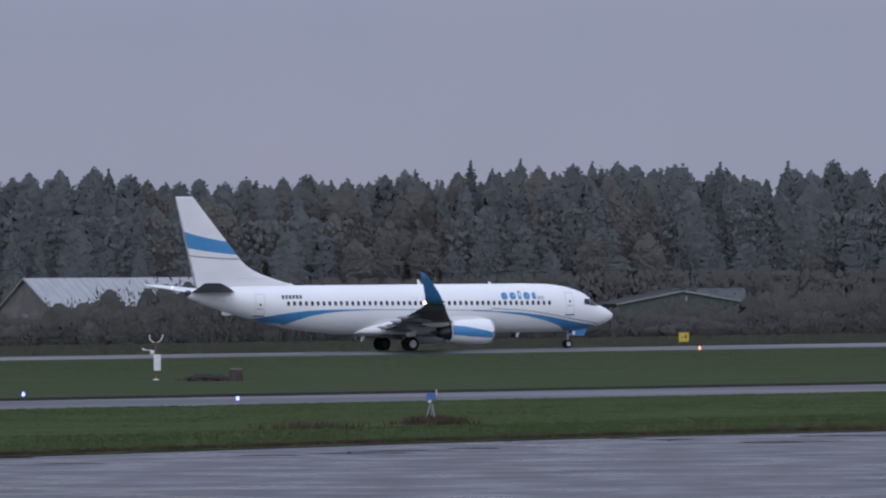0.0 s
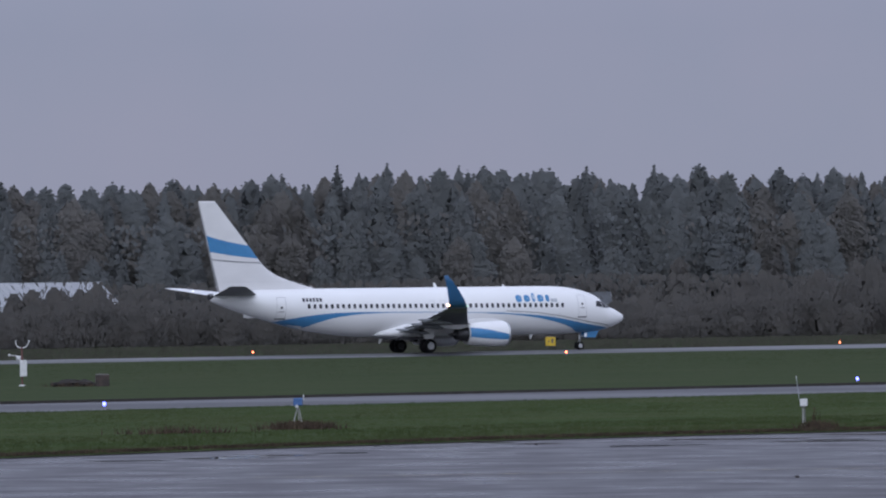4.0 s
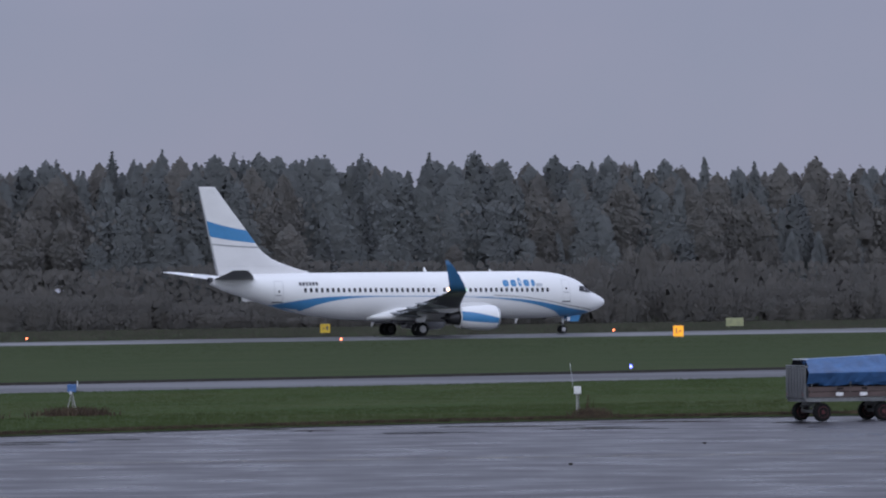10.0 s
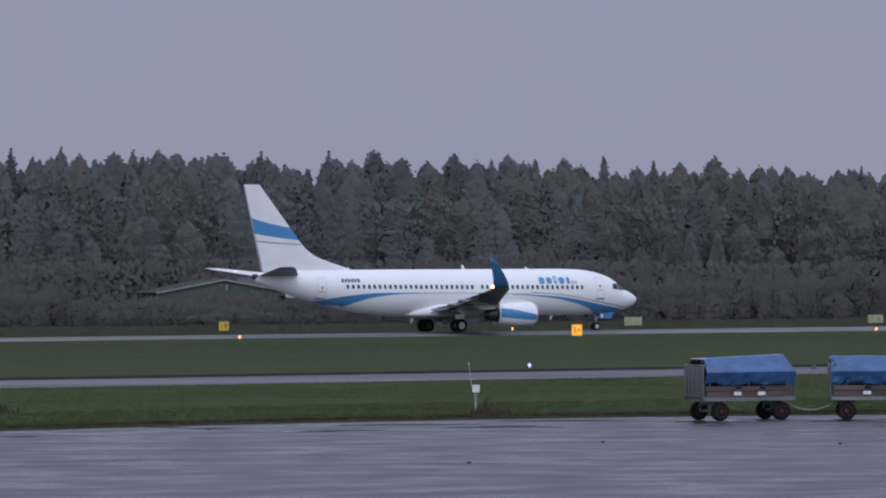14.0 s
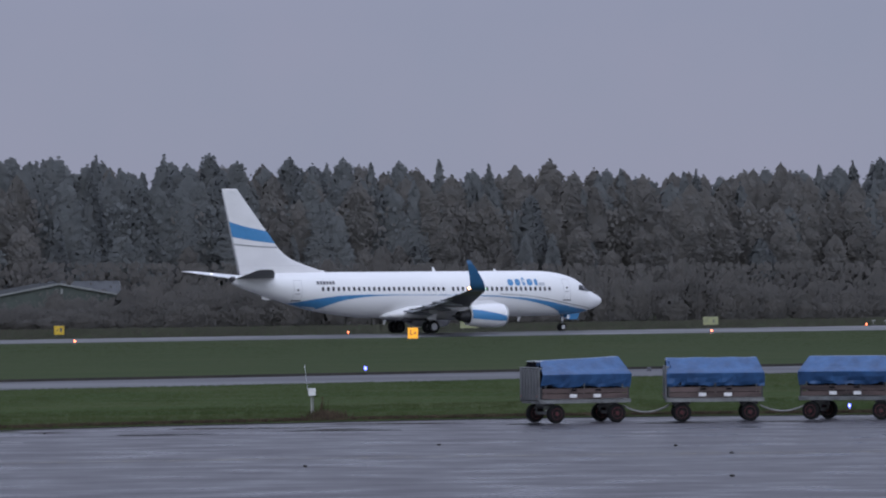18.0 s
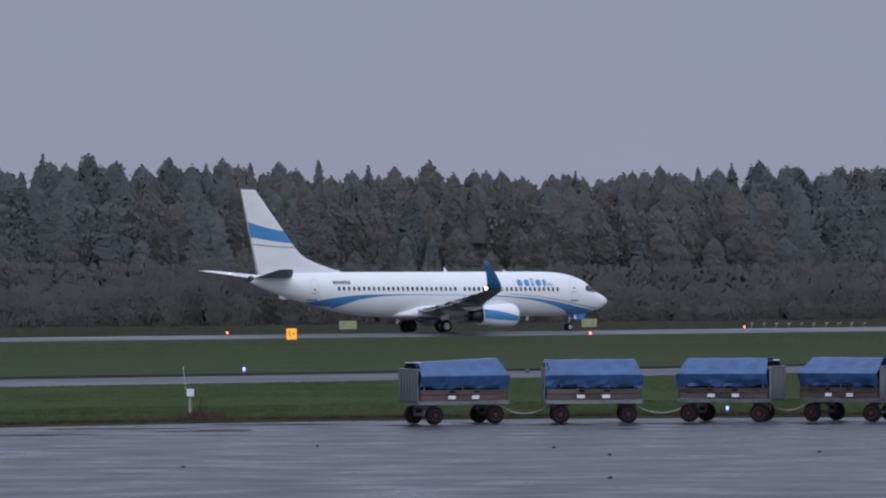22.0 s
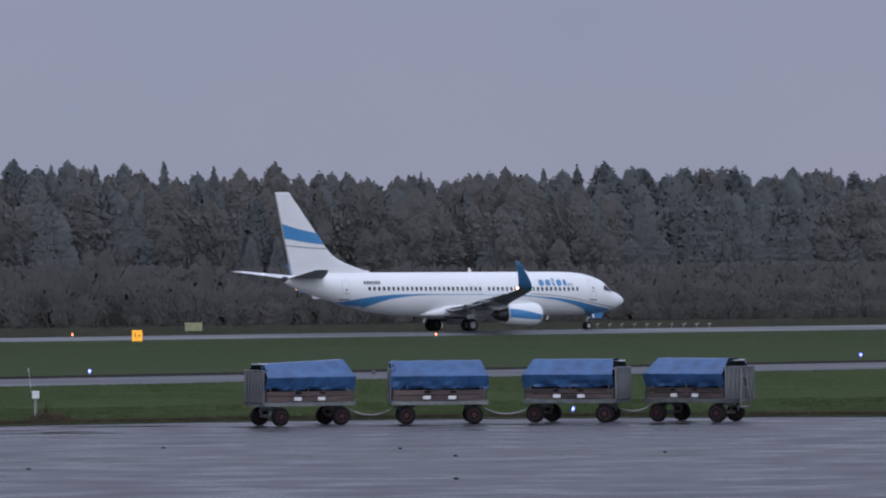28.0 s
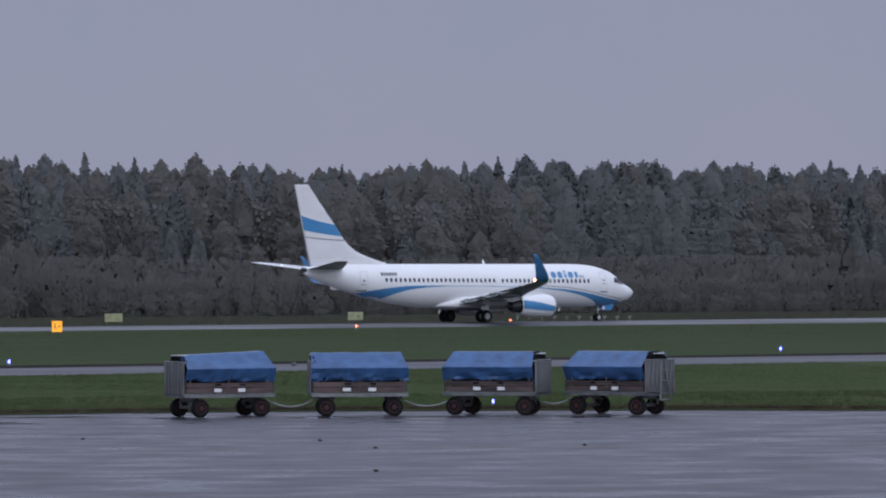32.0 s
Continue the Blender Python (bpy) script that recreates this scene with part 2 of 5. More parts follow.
def strip_mesh(name, lines, mat, s0, s1, steps=40, rise=None):
    """A long strip along the runway from lines of (n, z)."""
    verts, faces = [], []
    for i in range(steps + 1):
        s = s0 + (s1 - s0) * i / steps
        verts += [place(s, n, z * (rise(s) / 0.28 if rise else 1)) for n, z in lines]
    k = len(lines)
    for i in range(steps):
        for j in range(k - 1):
            a = i * k + j
            faces.append((a, a + k, a + k + 1, a + 1))
    return mesh_of(name, verts, faces, mat)


GROUND = [(-3000, -0.12), (60, -0.12), (163, -0.10), (185.1, -0.10), (185.3, 0.05), (240, 0.02), (300, 0.0), (333, 0.0), (344.3, 0.01), (344.8, -0.10), (369.6, -0.10), (370.2, 0.01),
          (381.5, 0.0), (420, 0.0), (480, 0.02), (700, 0.3), (4500, 1.0)]
tagged(new("ground", strip_mesh("ground", GROUND, GRASS, -3500, 4500, 60)), "short wet green grass of the airfield", "ground", kind="structure")
RUN_LINES = [(344.5, 0.03), (347.5, 0.12), (351, 0.20), (354.5, 0.255), (357.3, 0.28), (360, 0.255), (363.5, 0.20), (367, 0.12), (370, 0.03)]
tagged(new("runway", strip_mesh("runway", RUN_LINES, RUNWAY, -900, 1500, 120, crown_rise)), "wet grey asphalt runway with a crowned middle", "runway", kind="structure")
tagged(new("taxiway", strip_mesh("taxiway", [(166.6, 0.0), (171, 0.03), (175.5, 0.05), (180, 0.03), (184.6, 0.0)], TAXIWAY, -700, 900, 60)),
       "wet grey asphalt taxiway between strips of grass", "taxiway", kind="structure")
# cut bank of bare soil along the taxiway's far edge
tagged(new("soil_bank", strip_mesh("soil_bank", [(184.6, -0.05), (184.68, 0.05), (184.74, 0.115), (184.85, 0.10), (185.2, 0.03)], SOIL, -700, 900, 200)),
       "dark cut edge of soil beside the taxiway", "soil", kind="structure")

# the apron: its far edge bends from the runway's bearing to the view's breadth
APRON_EDGE = [(-330, -90), (-60, 91), (-23.1, 116.0), (-18.3, 120.7), (-13.2, 125.7), (-8.2, 129.7), (-4.7, 131.9), (-1.8, 133.3), (0.8, 134.5), (3.2, 135.3), (5.5, 136.1), (10, 136.5), (16, 136.0), (21.5, 134.9), (25.3, 133.3), (40, 131.5), (120, 126)]


def edge_y(x):
    return float(np.interp(x, [p[0] for p in APRON_EDGE], [p[1] for p in APRON_EDGE]))


xs = sorted({round(x, 2) for x in np.concatenate([np.arange(-60, 61, 0.5), [-330, -200, -120, -80, 80, 120]])})
verts, faces = [], []
for x in xs:
    e = edge_y(x) + (0.12 * noise.noise((x * 0.8, 0, 0)) + 0.06 * noise.noise((x * 3.1, 5, 0)))
    verts += [(x, -400, 0.0), (x, e - 30, 0.0), (x, e, 0.0), (x, e + 0.05, -0.2)]
for i in range(len(xs) - 1):
    for j in range(3):
        a = i * 4 + j
        faces.append((a, a + 4, a + 5, a + 1))
tagged(new("apron", mesh_of("apron", verts, faces, ASPHALT)), "wet dark asphalt apron with puddles and faint markings", "apron", kind="structure")

# grass bank between apron and taxiway, its lip of bare soil towards the apron
verts, faces = [], []
for x in xs:
    e = edge_y(x)
    wob = 0.12 * noise.noise((x * 0.8, 0, 0)) + 0.06 * noise.noise((x * 3.1, 5, 0))
    s, n = across(x, e)
    verts += [(x, e + wob - 0.03, -0.1), (x, e + wob + 0.02, 0.03), (x, e + wob + 0.25, 0.065 + 0.02 * noise.noise((x * 2, 1, 0)))]
    depth = max(2.0, (167.2 - n) / FX)
    for q in (0.12, 0.3, 0.6, 0.9, 1.0):
        verts.append((x, e + 0.25 + (depth - 0.25) * q, (0.07, 0.06, 0.04, 0.04, 0.03)[(0.12, 0.3, 0.6, 0.9, 1.0).index(q)] + 0.02 * noise.noise((x * 0.3, q * 7, 2))))
for i in range(len(xs) - 1):
    for j in range(7):
        a = i * 8 + j
        faces.append((a, a + 8, a + 9, a + 1))
bank = mesh_of("grass_bank", verts, faces, BANK_GRASS)
bank.materials.append(SOIL)
for p in bank.polygons:
    if p.index % 7 < 1:
        p.material_index = 1
tagged(new("grass_bank", bank), "strip of short green grass beside the apron", "grass", kind="structure")


def tufts(name, count, spot, tall, wide, mat, label, category="grass", seed=3):
    """Small blades of grass, three to a tuft, joined into one sheet of stuff."""
    rng = np.random.default_rng(seed)
    pts = spot(rng, count)
    m = len(pts) * 3
    base = np.repeat(pts, 3, axis=0) + np.c_[rng.normal(0, wide, (m, 2)), np.zeros(m)]
    ang = rng.uniform(0, 2 * np.pi, m)
    hgt = tall * rng.uniform(0.45, 1.25, m)
    w = wide * rng.uniform(0.25, 0.6, m)
    v = np.empty((m, 3, 3))
    v[:, 0] = base + np.c_[np.cos(ang) * w, np.sin(ang) * w, np.full(m, -0.03)]
    v[:, 1] = base - np.c_[np.cos(ang) * w, np.sin(ang) * w, np.full(m, 0.03)]
    v[:, 2] = base + np.c_[rng.normal(0, 0.35, m) * hgt, rng.normal(0, 0.35, m) * hgt, hgt]
    g = np.cross(v[:, 1] - v[:, 0], v[:, 2] - v[:, 0])
    turned = g[:, 1] > 0
    v[turned] = v[turned][:, [1, 0, 2]]
    me = bpy.data.meshes.new(name)
    me.vertices.add(m * 3)
    me.vertices.foreach_set("co", v.reshape(-1))
    me.loops.add(m * 3)
    me.loops.foreach_set("vertex_index", np.arange(m * 3, dtype=np.int32))
    me.polygons.add(m)
    me.polygons.foreach_set("loop_start", np.arange(0, m * 3, 3, dtype=np.int32))
    me.update(calc_edges=True)
    me.polygons.foreach_set("use_smooth", [True] * m)
    up = np.tile([0.0, 0.0, 1.0], (m * 3, 1)) + rng.normal(0, 0.12, (m * 3, 3))
    me.normals_split_custom_set_from_vertices(up / np.linalg.norm(up, axis=1)[:, None])
    me.materials.append(mat)
    return tagged(new(name, me), label, category, kind="stuff")


# ---- the airliner ----
START_S, START_N = across(-27.03, 398.15)


def taxied(t):
    k = min(int(t), 31)
    u = t - k
    p = [TAXI[max(0, min(32, i))] for i in (k - 1, k, k + 1, k + 2)]
    if k == 0:
        p[0] = 2 * p[1] - p[2]
    if k == 31:
        p[3] = 2 * p[2] - p[1]
    return 0.5 * (2 * p[1] + (p[2] - p[0]) * u + (2 * p[0] - 5 * p[1] + 4 * p[2] - p[3]) * u ** 2 + (3 * p[1] - p[0] - 3 * p[2] + p[3]) * u ** 3)


def plane_pose(t):
    return Matrix.Translation(place(START_S + taxied(t), START_N, crown_rise(START_S + taxied(t)))) @ pose(0, 0, 0, 0, 0, 90 - HEADING)


# fuselage outline by distance aft of the nose: crown, keel, half width
CROWN = [(0, 2.72), (0.12, 2.92), (0.35, 3.08), (0.8, 3.33), (1.5, 3.62), (1.9, 3.84), (2.4, 4.28), (3.0, 4.66), (4, 5.0), (5, 5.22), (6.5, 5.37), (8.5, 5.41), (29, 5.41), (33, 5.38), (36, 5.27), (38.02, 5.12)]
KEEL = [(0, 2.62), (0.12, 2.42), (0.35, 2.26), (0.8, 2.04), (1.5, 1.82), (2.5, 1.62), (4, 1.46), (6, 1.38), (8, 1.36), (23.5, 1.36), (25.5, 1.42), (27, 1.58), (29, 1.84), (31, 2.24), (33, 2.78), (35, 3.38), (37, 4.04), (38.02, 4.50)]
HALF = [(0, 0.05), (0.12, 0.25), (0.35, 0.43), (0.8, 0.70), (1.5, 1.0), (2.5, 1.33), (4, 1.64), (6, 1.84), (8, 1.88), (25.5, 1.88), (28, 1.80), (30, 1.65), (32, 1.43), (34, 1.13), (36, 0.75), (37.2, 0.48), (38.02, 0.24)]


def hull(x):
    a, b = curve_at(CROWN, x), curve_at(KEEL, x)
    return (a + b) / 2, (a - b) / 2, curve_at(HALF, x)


def hull_point(x, z, side=-1, out=0.0):
    """The point of the skin at x metres aft of the nose and height z; side -1 is starboard."""
    c, h, w = hull(x)
    k = max(-0.999, min(0.999, (z - c) / h))
    y = w * math.sqrt(1 - k * k)
    nrm = Vector((0, math.sqrt(1 - k * k) / w, k / h)).normalized() * out
    return Vector((-x, side * (y + nrm.y), z + nrm.z))


def decal(xs, low, high, side=-1, rows=4, out=0.012):
    """A painted band on the skin between two heights, a sheet just proud of it."""
    bm = bmesh.new()
    rings = []
    for x in xs:
        c, h, _ = hull(x)
        lo, hi = max(low(x), c - 0.985 * h), min(high(x), c + 0.985 * h)
        hi = max(hi, lo + 0.004)
        rings.append([hull_point(x, lo + (hi - lo) * i / rows, side, out) for i in range(rows + 1)])
    loft(bm, rings, close=False, caps=False)
    return bm


aircraft = thing("airliner", "white twin-engine jet airliner with blue stripes, taxiing on the wet runway", "airplane")

bm = bmesh.new()
stations = [0.0, 0.05, 0.12, 0.22, 0.35, 0.55, 0.8, 1.1, 1.5, 1.8, 2.1, 2.4, 2.7, 3.0, 3.4, 4, 4.6, 5.3, 6, 7, 8.5] + list(range(10, 24, 2)) + [24.5, 25.5, 26.5, 27.5, 28.5, 29.5, 30.5, 31.5, 32.5, 33.5, 34.5, 35.5, 36.3, 37, 37.6, 38.02]
rings = []
for x in stations:
    c, h, w = hull(x)
    rings.append([(-x, w * math.sin(2 * math.pi * i / 48), c + h * math.cos(2 * math.pi * i / 48)) for i in range(48)])
loft(bm, rings)
fuselage = part("fuselage", bm, WHITE_PAINT, aircraft, "white painted fuselage", smooth=True)

# wing-to-body fairing
bm = bmesh.new()
rings = []
for x, w, lo, hi in ((11.6, 0.5, 1.45, 1.7), (12.6, 1.5, 1.28, 2.0), (14, 1.98, 1.18, 2.35), (16, 2.12, 1.12, 2.55), (19, 2.15, 1.10, 2.6), (21.3, 2.1, 1.14, 2.5), (22.3, 1.85, 1.24, 2.2), (23.3, 1.3, 1.36, 1.9), (24.0, 0.5, 1.45, 1.65)):
    c, h = (lo + hi) / 2, (hi - lo) / 2
    rings.append([(-x, w * math.copysign(abs(math.sin(a)) ** 0.7, math.sin(a)), c + h * math.copysign(abs(math.cos(a)) ** 0.7, math.cos(a))) for a in [2 * math.pi * i / 28 for i in range(28)]])
loft(bm, rings)
part("belly_fairing", bm, WHITE_PAINT, fuselage, "white wing-root fairing", smooth=True)

# painted ribbons along the flank
AFT_TOP = [(12, 3.22), (15, 3.28), (19, 3.36), (22.5, 3.40), (25, 3.42), (27.5, 3.38), (30, 3.16), (31.5, 2.94), (32.6, 2.74), (33.5, 2.52)]
AFT_LOW = [(12, 3.185), (15, 3.24), (19, 3.315), (22.5, 3.34), (25, 3.28), (27.5, 3.02), (29, 2.64), (30.3, 2.15), (31.0, 2.0), (31.6, 2.1), (33.5, 2.5)]
FORE_TOP = [(1.3, 1.55), (2.0, 1.86), (3.0, 2.02), (4.0, 2.17), (5.3, 2.40), (6.5, 2.62), (7.8, 2.82), (9.3, 3.0), (10.8, 3.10), (12.0, 3.17), (14, 3.235)]
FORE_LOW = [(1.3, 1.2), (3.0, 1.3), (4.2, 1.35), (4.8, 1.50), (5.7, 1.94), (6.7, 2.25), (7.7, 2.50), (9.3, 2.80), (10.8, 2.98), (12.0, 3.10), (14, 3.19)]
for side in (-1, 1):
    part("stripe", decal(np.linspace(12, 33.5, 70), lambda x: curve_at(AFT_LOW, x), lambda x: curve_at(AFT_TOP, x), side), BLUE_PAINT, fuselage, "blue painted ribbon", smooth=True)
    part("stripe", decal(np.linspace(1.45, 13.8, 60), lambda x: curve_at(FORE_LOW, x), lambda x: curve_at(FORE_TOP, x), side, rows=8), BLUE_PAINT, fuselage, "blue painted ribbon", smooth=True)
    part("pinstripe", decal(np.linspace(1.6, 12, 40), lambda x: curve_at(FORE_TOP, x) + 0.16, lambda x: curve_at(FORE_TOP, x) + 0.23, side, rows=1, out=0.014), LINE_GREY, fuselage, "thin grey line", smooth=True)

# cabin windows
for i in range(47):
    if i == 21:     # blank panel beside the overwing exits
        continue
    x = 6.7 + 0.5054 * i
    z = 3.78 + 0.007 * (x - 6.7)
    for side in (-1, 1):
        bm = bmesh.new()
        ring = []
        for k in range(14):
            a = 2 * math.pi * k / 14
            dx, dz = 0.125 * math.copysign(abs(math.cos(a)) ** 0.6, math.cos(a)), 0.185 * math.copysign(abs(math.sin(a)) ** 0.6, math.sin(a))
            ring.append(bm.verts.new(hull_point(x + dx, z + dz, side, 0.018)))
        bm.faces.new(ring)
        part("cabin_window", bm, DARK_GLASS, fuselage)


def outline(x0, x1, z0, z1, side, t=0.035):
    """The seam round a door, four thin strips on the skin."""
    bm = bmesh.new()
    for a, b, lo, hi in ((x0, x0 + t, z0, z1), (x1 - t, x1, z0, z1), (x0, x1, z0, z0 + t), (x0, x1, z1 - t, z1)):
        rings = [[hull_point(x, lo + (hi - lo) * i / 6, side, 0.015) for i in range(7)] for x in np.linspace(a, b, 3)]
        loft(bm, rings, close=False, caps=False)
    return bm


def patch(corners, side, out=0.016, k=5):
    """A four-cornered pane on the skin; corners are (x, z)."""
    bm = bmesh.new()
    (ax, az), (bx, bz), (cx, cz), (dx, dz) = corners
    rings = []
    for i in range(k + 1):
        u = i / k
        p, q = (ax + (bx - ax) * u, az + (bz - az) * u), (dx + (cx - dx) * u, dz + (cz - dz) * u)
        rings.append([hull_point(p[0] + (q[0] - p[0]) * j / k, p[1] + (q[1] - p[1]) * j / k, side, out) for j in range(k + 1)])
    loft(bm, rings, close=False, caps=False)
    return bm


for side in (-1, 1):
    for x0, x1, z0, z1 in ((4.35, 5.15, 2.78, 4.62), (31.9, 32.68, 2.98, 4.72)):
        d = part("door", outline(x0, x1, z0, z1, side), SEAM, fuselage, "white cabin door in the skin")
        part("door_window", patch([(x0 + 0.3, 3.78), (x0 + 0.3, 3.95), (x1 - 0.32, 3.95), (x1 - 0.32, 3.78)], side), DARK_GLASS, d)
        part("door_handle", patch([(x0 + 0.15, 3.5), (x0 + 0.15, 3.57), (x1 - 0.15, 3.57), (x1 - 0.15, 3.5)], side), LINE_GREY, d)
        part("sill", patch([(x0 - 0.05, z0 - 0.06), (x0 - 0.05, z0 + 0.03), (x1 + 0.05, z0 + 0.03), (x1 + 0.05, z0 - 0.06)], side, 0.02), MARK_DARK, d)
    for x0 in (17.55, 18.6):
        part("overwing_exit", outline(x0, x0 + 0.52, 3.35, 4.3, side, 0.025), SEAM, fuselage)
    # flight-deck windows
    part("cockpit_window", patch([(1.74, 3.47), (2.10, 3.95), (2.64, 4.08), (2.58, 3.52)], side), DARK_GLASS, fuselage)
    part("cockpit_window", patch([(2.62, 3.53), (2.69, 4.09), (3.18, 4.07), (3.34, 3.66)], side), DARK_GLASS, fuselage)
    part("cockpit_window", patch([(1.60, 3.52), (1.95, 3.80), (2.06, 3.90), (1.74, 3.52)], side), DARK_GLASS, fuselage)
    # name on the flank, as plain blocks of its colours, and the registration as bars
    x = 11.12
    for w, tall in ((0.72, 0), (0.70, 0), (0.46, 0.14), (0.72, 0), (0.50, 0)):
        bm = bmesh.new()
        ring = []
        for k in range(20):
            a = 2 * math.pi * k / 20
            dx, dz = math.copysign(abs(math.cos(a)) ** 0.7, math.cos(a)) * (w / 2 - 0.075), math.copysign(abs(math.sin(a)) ** 0.7, math.sin(a)) * (0.29 + tall / 2)
            ring.append(bm.verts.new(hull_point(x - w / 2 - 0.03 + dx, 4.37 + tall / 2 + dz, side, 0.02)))
        bm.faces.new(ring)
        part("lettering_block", bm, BLUE_PAINT, fuselage, "plain blue rounded block of the airline's name")
        x -= w + 0.05
    part("lettering_block", patch([(x - 0.02, 4.06), (x - 0.02, 4.34), (x - 0.62, 4.34), (x - 0.62, 4.06)], side), PALE_BLUE, fuselage, "plain pale grey block of the airline's name")
    for i in range(6):
        part("registration_bar", patch([(30.45 - 0.3 * i, 4.32), (30.45 - 0.3 * i, 4.62), (30.24 - 0.3 * i, 4.62), (30.24 - 0.3 * i, 4.32)], side), MARK_DARK, fuselage, "dark bar")
    # static ports, vents and small hatches
    for hx, hz, hw in ((6.9, 2.95, 0.18), (9.6, 1.75, 0.2), (35.0, 4.1, 0.35), (34.6, 4.25, 0.2)):
        part("hatch", outline(hx, hx + hw, hz, hz + 0.16, side, 0.02), SEAM, fuselage)


def airfoil(k=12):
    """Section points (along the chord 0..1, thickness -1..1), round the leading edge."""
    up, low = [], []
    for i in range(k + 1):
        u = (1 - math.cos(math.pi * i / k)) / 2
        t = 2.6 * (0.2969 * math.sqrt(u) - 0.126 * u - 0.3516 * u * u + 0.2843 * u ** 3 - 0.1015 * u ** 4)
        up.append((u, t))
        low.append((u, -t * 0.75))
    return up + low[-2:0:-1]


SECTION = airfoil()


def wing_rings(rows, side, flex=0.0):
    """rows: (span, leading edge, trailing edge, height, thickness, lean degrees)."""
    rings = []
    for y, le, te, z, th, lean in rows:
        c = te - le
        ring = []
        for u, v in SECTION:
            off = v * th * 0.5
            ring.append((-(le + c * u), side * (y - off * math.sin(radians(lean))), z + flex * (max(0, side) * y / 17) ** 2 + off * math.cos(radians(lean))))
        rings.append(ring)
    return rings


WING = [(1.2, 13.6, 21.6, 1.95, 1.05, 0), (2.4, 14.6, 21.75, 2.05, 0.95, 0), (4.0, 16.1, 21.85, 2.22, 0.72, 0), (5.8, 17.5, 22.05, 2.42, 0.55, 0), (9.1, 19.2, 22.9, 2.78, 0.42, 0), (12.8, 21.05, 23.8, 3.16, 0.32, 0), (16.9, 23.05, 24.85, 3.62, 0.22, 0)]
WINGLET = [(16.9, 23.05, 24.85, 3.62, 0.22, 0), (17.4, 23.35, 25.0, 3.72, 0.2, 20), (17.75, 23.6, 25.1, 3.95, 0.18, 45), (17.95, 23.85, 25.22, 4.35, 0.15, 70), (18.08, 24.32, 25.38, 5.0, 0.12, 80), (18.25, 24.97, 25.60, 5.75, 0.09, 82), (18.36, 25.48, 25.80, 6.22, 0.05, 84)]
FIN_LE = [(5.30, 28.3), (5.42, 28.7), (5.95, 30.5), (6.55, 32.15), (7.2, 33.1), (9.2, 34.75), (12.62, 37.5)]
FIN_TE = [(5.2, 37.25), (12.62, 38.97)]
wheels = []
for side in (-1, 1):
    w = part("wing", loft(bmesh.new(), wing_rings(WING, side, 0.05)), SHADED_GREY, aircraft, "swept wing in grey darkened for underside shade", smooth=True)
    part("winglet", loft(bmesh.new(), wing_rings(WINGLET, side, 0.05)), DEEP_BLUE, w, "blue blended winglet", smooth=True)
    # flaps let down a little behind the trailing edge
    for y0, y1 in ((2.3, 5.0), (6.2, 11.6)):
        rows = []
        for y in (y0, y1):
            te = curve_at([(r[0], r[2]) for r in WING], y)
            z = curve_at([(r[0], r[3]) for r in WING], y)
            rows.append([(-(te - 0.75), side * y, z - 0.05), (-(te - 0.3), side * y, z - 0.02), (-(te + 0.42), side * y, z - 0.34), (-(te + 0.40), side * y, z - 0.38), (-(te - 0.4), side * y, z - 0.2)])
        part("flap", loft(bmesh.new(), rows), FLAP_GREY, w, "grey lowered flap")
    # short bright strips added to stand for highlights along the flaps
    for y, wide in ((3.1, 0.8), (5.4, 0.5), (8.3, 0.9), (10.2, 0.4), (12.3, 0.5), (14.6, 0.9)):
        te = curve_at([(r[0], r[2]) for r in WING], y)
        z = curve_at([(r[0], r[3]) for r in WING], y)
        part("edge_glint", box(bmesh.new(), (0.35, wide, 0.05), (-(te - 0.05), side * y, z + 0.03), (0, -14, 0), 0.01), BARE_METAL, w, "bright strip standing for a highlight on the flap edge")
    for y in (3.4, 7.4, 10.6):
        te = curve_at([(r[0], r[2]) for r in WING], y)
        z = curve_at([(r[0], r[3]) for r in WING], y)
        bm = bmesh.new()
        lathe(bm, [(-2.0, 0.02), (-1.6, 0.12), (-0.6, 0.2), (0.4, 0.17), (0.9, 0.08), (1.15, 0.015)], 10, m=pose(-te, side * y, z - 0.32, 0, -7, 180))
        part("flap_fairing", bm, FLAP_GREY, w, "pale canoe fairing", smooth=True)
    bm = bmesh.new()
    ball(bm, (-25.12, side * 17.65, 3.86 + 0.025 * (side + 1)), 0.13 if side < 0 else 0.03)
    part("strobe_light", bm, glow("strobe_glow", (1.0, 0.5, 0.28), 6.0), w, "bright white wingtip light", smooth=True)
    bm = bmesh.new()
    ball(bm, (-23.42, side * 17.6, 3.80 + 0.025 * (side + 1)), 0.05)
    part("navigation_light", bm, glow("nav_green" if side < 0 else "nav_red", (0.5, 1.0, 0.55) if side < 0 else (1, 0.1, 0.05), 1.2), w, smooth=True)
    # engine
    def eng(profile):
        return [(-(17.3 + (-x - 17.0) * 0.925), r * 0.985) for x, r in profile]
    e = part("nacelle", lathe(bmesh.new(), eng([(-12.98, 0.80), (-12.9, 0.90), (-12.98, 0.975), (-13.25, 1.03), (-13.9, 1.07), (-14.9, 1.06), (-16.0, 0.98), (-16.95, 0.86), (-17.0, 0.80), (-16.5, 0.78), (-14.6, 0.78), (-13.6, 0.78)]), 36,
                             m=pose(0, side * 4.83, 1.50)), WHITE_PAINT, aircraft, "white engine nacelle with a blue band", smooth=True)
    lip = lathe(bmesh.new(), eng([(-13.05, 0.79), (-12.93, 0.83), (-12.87, 0.90), (-12.93, 0.97), (-13.12, 1.025)]), 36, m=pose(0, side * 4.83, 1.50))
    part("inlet_lip", lip, BARE_METAL, e, "bare metal inlet lip", smooth=True)
    bm = bmesh.new()
